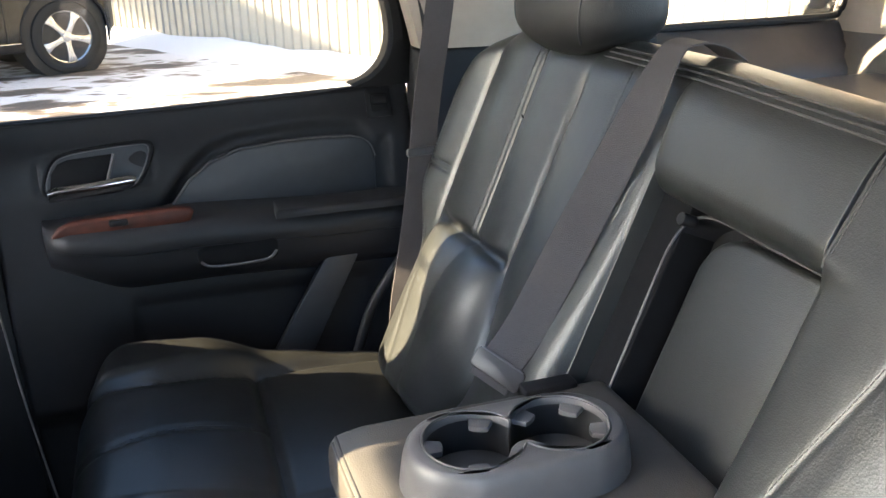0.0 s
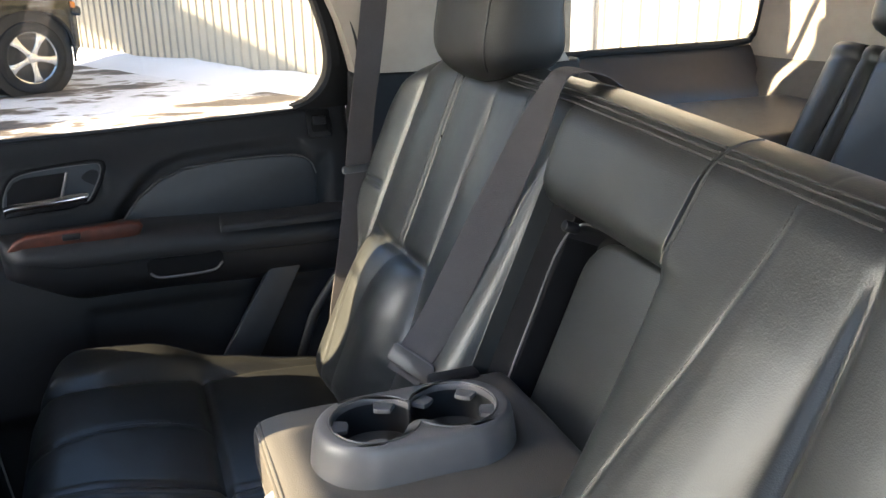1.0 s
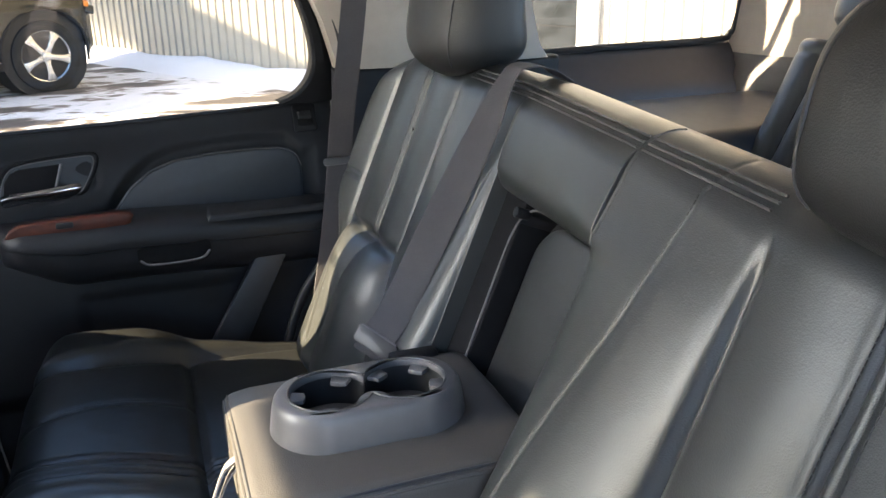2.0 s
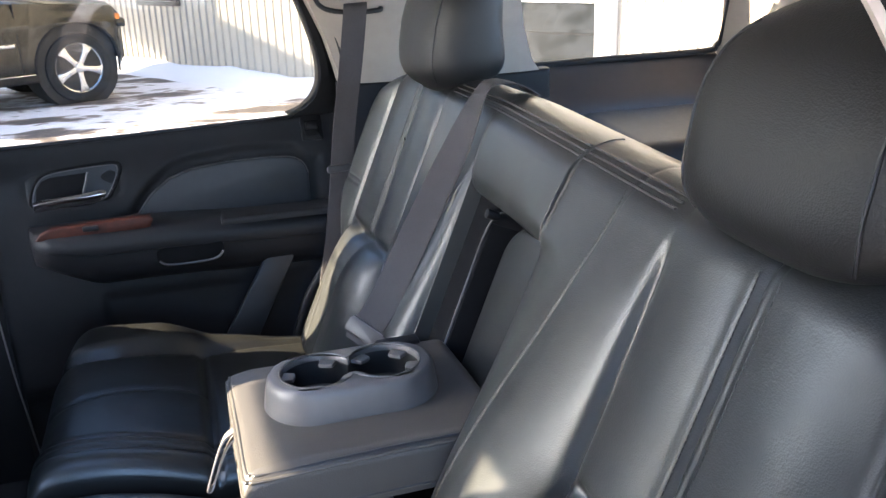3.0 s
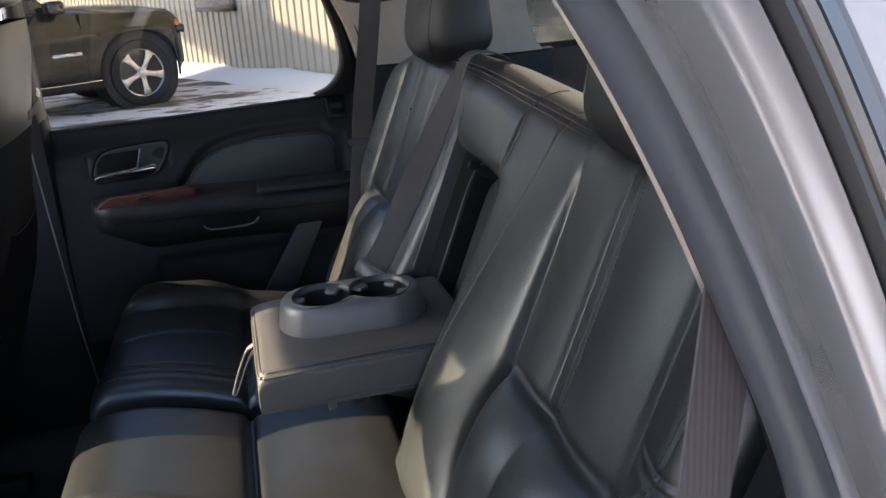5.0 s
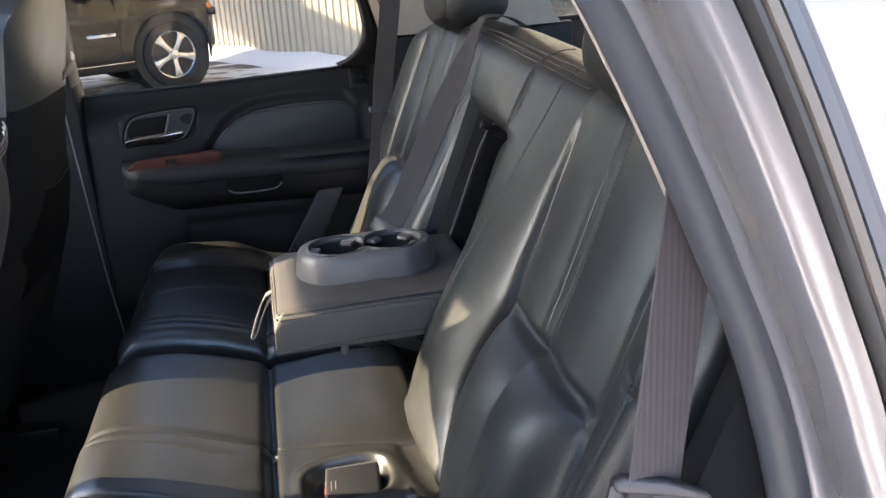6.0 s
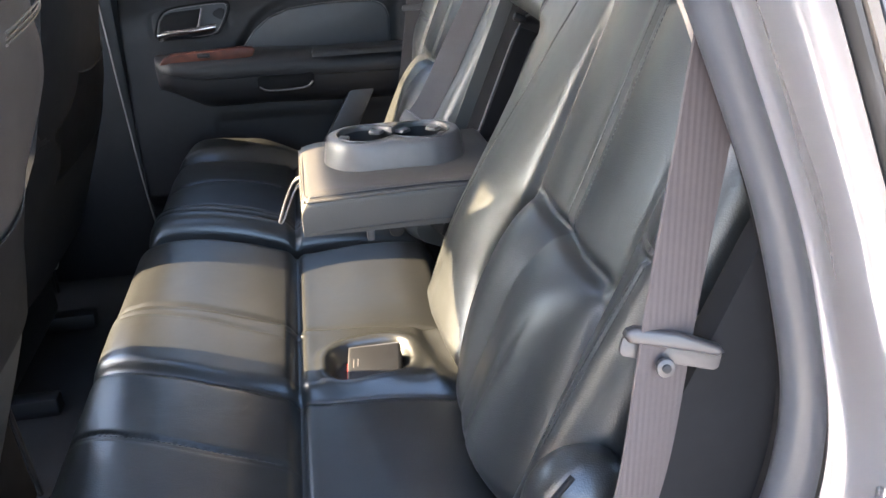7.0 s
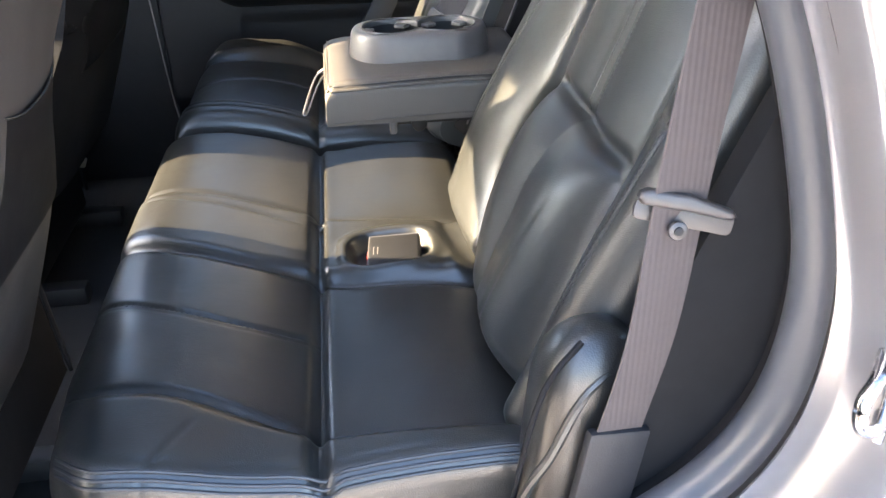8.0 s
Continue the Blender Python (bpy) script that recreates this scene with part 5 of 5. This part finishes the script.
# ---------------------------------------------------------------- outside
GROUND = 0.13


def ground_material():
    m = bpy.data.materials.new("snowy_asphalt")
    m.use_nodes = True
    nt = m.node_tree
    b = nt.nodes["Principled BSDF"]
    tc = nt.nodes.new("ShaderNodeTexCoord")
    mp = nt.nodes.new("ShaderNodeMapping")
    mp.inputs["Scale"].default_value = (0.9, 1.6, 1)
    n = nt.nodes.new("ShaderNodeTexNoise")
    n.inputs["Scale"].default_value = 0.9
    n.inputs["Detail"].default_value = 7
    n.inputs["Roughness"].default_value = 0.62
    rp = nt.nodes.new("ShaderNodeValToRGB")
    cr = rp.color_ramp
    cr.elements[0].position, cr.elements[0].color = 0.42, (0.11, 0.095, 0.085, 1)
    cr.elements[1].position, cr.elements[1].color = 0.50, (0.80, 0.80, 0.82, 1)
    e = cr.elements.new(0.455)
    e.color = (0.24, 0.19, 0.15, 1)
    fine = nt.nodes.new("ShaderNodeTexNoise")
    fine.inputs["Scale"].default_value = 14
    bp = nt.nodes.new("ShaderNodeBump")
    bp.inputs["Strength"].default_value = 0.5
    bp.inputs["Distance"].default_value = 0.03
    nt.links.new(tc.outputs["Object"], mp.inputs[0])
    nt.links.new(mp.outputs[0], n.inputs["Vector"])
    nt.links.new(tc.outputs["Object"], fine.inputs["Vector"])
    nt.links.new(n.outputs[0], rp.inputs[0])
    spots = nt.nodes.new("ShaderNodeTexNoise")          # trodden spots
    spots.inputs["Scale"].default_value = 3.6
    spots.inputs["Detail"].default_value = 1.5
    spot_edge = nt.nodes.new("ShaderNodeMapRange")
    spot_edge.inputs[1].default_value, spot_edge.inputs[2].default_value = 0.635, 0.665
    spot_mix = nt.nodes.new("ShaderNodeMix")
    spot_mix.data_type = "RGBA"
    spot_mix.inputs["B"].default_value = (0.24, 0.20, 0.17, 1)
    nt.links.new(mp.outputs[0], spots.inputs["Vector"])
    nt.links.new(spots.outputs[0], spot_edge.inputs[0])
    nt.links.new(spot_edge.outputs[0], spot_mix.inputs["Factor"])
    nt.links.new(rp.outputs[0], spot_mix.inputs["A"])
    nt.links.new(spot_mix.outputs["Result"], b.inputs["Base Color"])
    nt.links.new(fine.outputs[0], bp.inputs["Height"])
    nt.links.new(bp.outputs[0], b.inputs["Normal"])
    b.inputs["Roughness"].default_value = 0.75
    return m


SNOWY = ground_material()
SNOW = material("snow", (0.82, 0.83, 0.86), 0.8, second=(0.72, 0.73, 0.77), scale=4, bump=0.5, bump_scale=30)
SIDING = material("cream_metal_siding", (0.49, 0.44, 0.35), 0.55, second=(0.42, 0.38, 0.31), scale=3)
SIDING_DARK = material("grey_edge_trim", (0.30, 0.28, 0.25), 0.6)
solid("ground", grid([[(x, y, GROUND) for y in (-300, -30, -6, 0, 6, 14, 30, 300)] for x in (-300, -30, -8, 0, 8, 30, 300)]), SNOWY, "asphalt lot with patches of trodden snow", "ground", "structure")

WALL_AT, WALL_DIR = Vector((0.63, 11.61, 0)), Vector((0.497, -0.868, 0)).normalized()
WALL_N = Vector((-WALL_DIR.y, WALL_DIR.x, 0)) * -1
WM = Matrix(((WALL_DIR.x, WALL_N.x, 0, WALL_AT.x), (WALL_DIR.y, WALL_N.y, 0, WALL_AT.y), (0, 0, 1, 0), (0, 0, 0, 1)))
building = thing("building", "cream ribbed metal building in low winter sun", "building", WALL_AT + Vector((0, 0, GROUND)))
prof = []
s = -14.0
while s < 9.6:
    prof += [(s, 0.0), (s + 0.075, 0.0), (s + 0.09, 0.022), (s + 0.125, 0.022), (s + 0.14, 0.0)]
    s += 0.16
sid = bmesh.new()
grid([[WM @ Vector((a, d, z)) for z in (GROUND + 0.05, 5.2)] for a, d in prof], sid)
part("siding", sid, SIDING, building, smooth=False)
part("wall_core", moved(box(-14, 9.6, -0.30, -0.02, GROUND, 5.25), WM), SIDING, building, smooth=False)
part("roof_edge", moved(box(-14.2, 9.8, -0.5, 0.25, 5.2, 5.45, 0.02), WM), SIDING_DARK, building)
bank = []
for k in range(172):
    q = -12 + 0.125 * k
    c = 0.04 * noise.noise((q * 0.9, 0, 0)) + 0.025 * noise.noise((q * 3.1, 2, 0))
    bank.append([WM @ Vector((q, y, GROUND + z)) for y, z in ((0.02, -0.05), (0.02, 0.13 + c), (0.12, 0.12 + c + 0.02 * noise.noise((q * 5, 7, 0))), (0.28, 0.08 + 0.8 * c + 0.02 * noise.noise((q * 4, 5, 0))), (0.45 + 0.08 * noise.noise((q * 2.2, 3, 0)), 0.03 + 0.5 * c), (0.72 + 0.16 * noise.noise((q * 1.4, 9, 0)), -0.03))])
solid("snow_bank", loft(bank), SNOW, "low bank of snow along the wall", "snow", "structure")

# unseen wall, added and cut to shape to cast the shade on the siding
side = box(-6.6, -6.0, 9.4, 11.91, GROUND, 4.52)
box(-6.6, -6.0, 11.91, 12.96, GROUND, 7.5, bm=side)
box(-6.6, -6.0, 12.96, 17.0, 3.85, 7.5, bm=side)
solid("wall_neighbour", side, SIDING, "plain cream wall added out of view to cast shade", "wall", "structure", smooth=False)

# parked vehicle in front of the wall
CAR_DARK = material("dark_olive_paint", (0.060, 0.052, 0.036), 0.20, 0.45, scale=3, coat=1.0)
TYRE = material("tyre_rubber", (0.018, 0.018, 0.018), 0.8, bump=0.3, bump_scale=120)
RIM = material("machined_alloy", (0.62, 0.61, 0.60), 0.25, 0.9)
AMBER = material("amber_lens", (0.75, 0.25, 0.04), 0.2)
F_DIR = Vector((0.868, 0.497, 0))
R_DIR = Vector((0.497, -0.868, 0))
WHEEL_AT = Vector((-0.835, 9.97, GROUND))
# s runs towards the front of the car from the front axle, h to its right from the right tyre's face, z up
CARM = Matrix(((F_DIR.x, R_DIR.x, 0, WHEEL_AT.x), (F_DIR.y, R_DIR.y, 0, WHEEL_AT.y), (0, 0, 1, GROUND), (0, 0, 0, 1)))
car = thing("parked_car", "dark green sport utility vehicle parked nose to the wall", "car", WHEEL_AT)
R_WHEEL = 0.378


def wheel(s, h, flip):
    turn = CARM @ Matrix.Translation((s, h, R_WHEEL)) @ Matrix.Diagonal((0.945, 1, 0.945, 1))
    ring = [(0.284, 0.0), (0.305, 0.008), (0.345, 0.010), (0.385, 0.0), (0.400, -0.03), (0.402, -0.12), (0.400, -0.21), (0.385, -0.24), (0.30, -0.245), (0.284, -0.235)]
    bm = bmesh.new()
    rows = [[Vector((r * math.cos(a), y * flip, r * math.sin(a))) for r, y in ring] for a in [k * math.tau / 48 for k in range(48)]]
    grid(rows, bm, loop_u=True, loop_v=True)
    w = part("wheel", moved(bm, turn), TYRE, car)
    bm = bmesh.new()
    rows = [[Vector((r * math.cos(a), y * flip, r * math.sin(a))) for r, y in ((0.286, 0.004), (0.284, -0.012), (0.266, -0.02), (0.245, -0.05), (0.245, -0.2))] for a in [k * math.tau / 48 for k in range(48)]]
    grid(rows, bm, loop_u=True)
    part("rim", moved(bm, turn), RIM, w)
    part("brake", moved(bar((0, -0.10 * flip, 0), 0.17, 0.02, "y", 32), turn), PLASTIC, w)
    for k in range(5):
        a = k * math.tau / 5 + 0.21
        sp = prism([(0.03, -0.040), (0.10, -0.030), (0.19, -0.036), (0.274, -0.060), (0.274, 0.060), (0.19, 0.036), (0.10, 0.030), (0.03, 0.040)], 0.03, None, 0.008)
        part("spoke", moved(sp, turn @ Matrix.Rotation(a, 4, "Y") @ Matrix(((1, 0, 0, 0), (0, 0, flip, -0.036 * flip), (0, 1, 0, 0), (0, 0, 0, 1)))), RIM, w)
    part("hub", moved(bar((0, -0.008 * flip, 0), 0.055, 0.03, "y", 24, 0.006), turn), RIM, w)
    return w


wheel(0.0, 0.0, 1)
wheel(-2.92, 0.0, 1)
wheel(0.0, -1.62, -1)
wheel(-2.92, -1.62, -1)

# body side with its wheel arches, then bonnet, cabin and ends
W0, W1 = 0.03, -1.70


def body_z(s):
    """Height of the shoulder, and of the lower edge, along the car."""
    top = lerp(s, (-3.85, -3.6, -2.0, -0.9, 0.3, 0.62, 0.78), (1.10, 1.14, 1.12, 1.10, 1.04, 0.98, 0.90))
    low = lerp(s, (-3.85, -3.5, -2.4, -0.5, 0.5, 0.78), (0.42, 0.34, 0.30, 0.30, 0.34, 0.44))
    for c in (0.0, -2.92):
        d = abs(s - c)
        if d < 0.475:
            low = max(low, 0.40 + math.sqrt(0.475 ** 2 - d * d) * 0.98)
    return low, top


def car_side(h, sgn):
    rows = []
    n = 260
    for k in range(n + 1):
        s = -3.85 + 4.63 * k / n
        low, top = body_z(s)
        inset = 0.16 * smooth01((s - 0.30) / 0.5) ** 2 + 0.12 * smooth01((-3.45 - s) / 0.4)
        row = []
        for u in (0, 0.04, 0.2, 0.4, 0.6, 0.72, 0.78, 0.9, 1.0):
            z = low + (top - low) * u
            bulge = -0.05 * max(0, (z - 0.85) / 0.3) ** 2 - 0.03 * max(0, (0.55 - z) / 0.25) ** 2 + 0.018 * bump1(z - 0.88, 0.06)
            row.append(CARM @ Vector((s, h + sgn * (bulge - inset), z)))
        rows.append(row)
    bm = grid(rows)
    bmesh.ops.solidify(bm, geom=bm.faces[:], thickness=0.02)
    return bm


side_r = part("side_panel", car_side(W0, 1), CAR_DARK, car)
part("side_panel", car_side(W1, -1), CAR_DARK, car)
# arch lips, sill and door lines on the side that shows
for c in (0.0, -2.92):
    part("arch_trim", moved(tube([(c + 0.482 * math.cos(radians(a)), W0 - 0.004, 0.40 + 0.475 * math.sin(radians(a))) for a in range(-12, 193, 8)], 0.016, 8), CARM), PLASTIC, side_r)
    part("arch_liner", moved(bar((c, -0.20, 0.40), 0.475, 0.36, "y", 40), CARM), RUBBER, car)
part("sill_trim", moved(box(-2.46, -0.46, -0.04, W0 + 0.012, 0.27, 0.36, 0.02), CARM), PLASTIC, side_r)
part("sill_strip", moved(box(-2.4, -0.5, W0, W0 + 0.018, 0.355, 0.368, 0.004), CARM), CHROME, side_r)
for s in (-0.62, -1.62):
    part("door_gap", moved(box(s - 0.004, s + 0.004, W0 - 0.03, W0 + 0.0035, 0.36, 1.08), CARM), RUBBER, side_r)
part("badge", moved(box(-0.98, -0.66, W0 + 0.001, W0 + 0.007, 0.655, 0.69, 0.002), CARM), CHROME, side_r, "pale badge drawn as a bar")
part("door_handle", moved(box(-1.55, -1.36, W0 + 0.0, W0 + 0.04, 0.93, 0.965, 0.012), CARM), CAR_DARK, side_r)
part("bonnet", moved(loft([[(s, -1.62 + 0.05 * e, z - 0.02), (s, -1.50, z + 0.05), (s, -0.84, z + 0.085), (s, -0.17, z + 0.05), (s, -0.05 - 0.05 * e, z - 0.02), (s, -0.84, z - 0.10)] for s, z, e in ((-0.85, 1.10, 0), (-0.3, 1.08, 0), (0.2, 1.05, 0.2), (0.55, 1.0, 1.5), (0.74, 0.92, 3.0))]), CARM), CAR_DARK, car)
part("front_bumper", moved(loft([[(s, -0.02 - i, 0.45), (s, -0.02 - i, 0.72), (s, -0.06 - i, 0.90), (s, -1.61 + i, 0.90), (s, -1.65 + i, 0.72), (s, -1.65 + i, 0.45)] for s, i in ((0.45, 0.0), (0.68, 0.04), (0.80, 0.14), (0.86, 0.30))]), CARM), CAR_DARK, car)
part("headlight", moved(box(0.36, 0.70, -0.20, -0.035, 0.87, 0.97, 0.03, 3), CARM @ pose(0, 0, 0, 0, 8, 0)), CAR_GLASS, car)
part("side_marker", moved(box(0.46, 0.57, -0.07, 0.002, 0.92, 0.985, 0.015), CARM @ pose(0, 0, 0, 0, 6, 0)), AMBER, car, "amber marker lamp")
part("cabin", moved(loft([[(s0, -0.06, 1.07), (s0, -1.61, 1.07), (s1, -1.46, 1.72), (s1, -0.21, 1.72)] for s0, s1 in ((-0.80, -1.50), (-2.2, -2.2), (-3.75, -3.45))]), CARM), CAR_DARK, car, smooth=False)
part("windscreen", moved(grid([[(-0.82 - 0.66 * u, -0.10 - 0.13 * u - (1.47 - 0.26 * u) * v, 1.10 + 0.60 * u) for v in (0, 0.5, 1)] for u in (0.03, 0.5, 0.97)]), CARM @ Matrix.Translation((0.012, 0, 0.012))), CAR_GLASS, car)
for s0, s1 in ((-1.02, -1.92), (-2.02, -2.86), (-2.96, -3.60)):
    part("side_window", moved(prism([(s0 - (0.38 if s0 > -1.1 else 0.02), 1.62), (s0, 1.13), (s1, 1.13), (s1 - 0.0, 1.62)], 0.006, Matrix(((1, 0, 0, 0), (0, 0.22, 1, -0.305), (0, 1, 0, 0), (0, 0, 0, 1)))), CARM), CAR_GLASS, car)
part("mirror", moved(box(-0.98, -0.80, 0.0, 0.20, 1.10, 1.24, 0.04, 3), CARM), CAR_DARK, car)
part("rear", moved(box(-3.90, -3.72, -1.62, -0.06, 0.42, 1.10, 0.06, 3), CARM), CAR_DARK, car)
part("underbody", moved(box(-3.6, 0.5, -1.45, -0.25, 0.26, 0.60, 0.05), CARM), RUBBER, car)

# short front overhang
for ob in car.children_recursive:
    if ob.name.split(".")[0] not in ("wheel", "rim", "spoke", "hub", "brake"):
        for v in ob.data.vertices:
            q = CARM.inverted() @ v.co
            if q.x > 0.42:
                q.x = 0.42 + (q.x - 0.42) * 0.52
                v.co = CARM @ q

# window and doorway in the wall
win = thing("window_1", "dark wall window in a thin frame", "window", WM @ Vector((-1.1, 0, 1.02)), kind="structure")
part("frame", moved(box(-1.62, -0.55, 0.0, 0.07, 1.02, 1.9, 0.01), WM), PLASTIC, win)
part("pane", moved(box(-1.56, -0.61, 0.05, 0.078, 1.08, 1.84, 0.004), WM), CAR_GLASS, win)
shop = thing("window_2", "wide shop window in a white frame, reflecting the snowy lot", "window", WM @ Vector((5.4, 0, GROUND)), kind="structure")
part("pane", moved(box(4.62, 6.04, 0.03, 0.062, 0.30, 2.9, 0.004), WM), CAR_GLASS, shop)
part("frame", moved(box(6.03, 6.20, 0.0, 0.10, GROUND, 3.1, 0.01), WM), WHITE_PL, shop, "white frame")
part("frame", moved(box(4.48, 4.63, 0.0, 0.10, GROUND, 3.1, 0.01), WM), WHITE_PL, shop, "white frame")
part("sill", moved(box(4.6, 6.05, 0.0, 0.12, GROUND, 0.32, 0.01), WM), WHITE_PL, shop)
part("transom", moved(box(4.62, 6.04, 0.05, 0.09, 1.14, 1.20, 0.01), WM), WHITE_PL, shop)
for z in (0.62, 0.88):
    part("glazing_bar", moved(box(4.62, 6.04, 0.05, 0.072, z - 0.006, z + 0.006), WM), PLASTIC, shop)
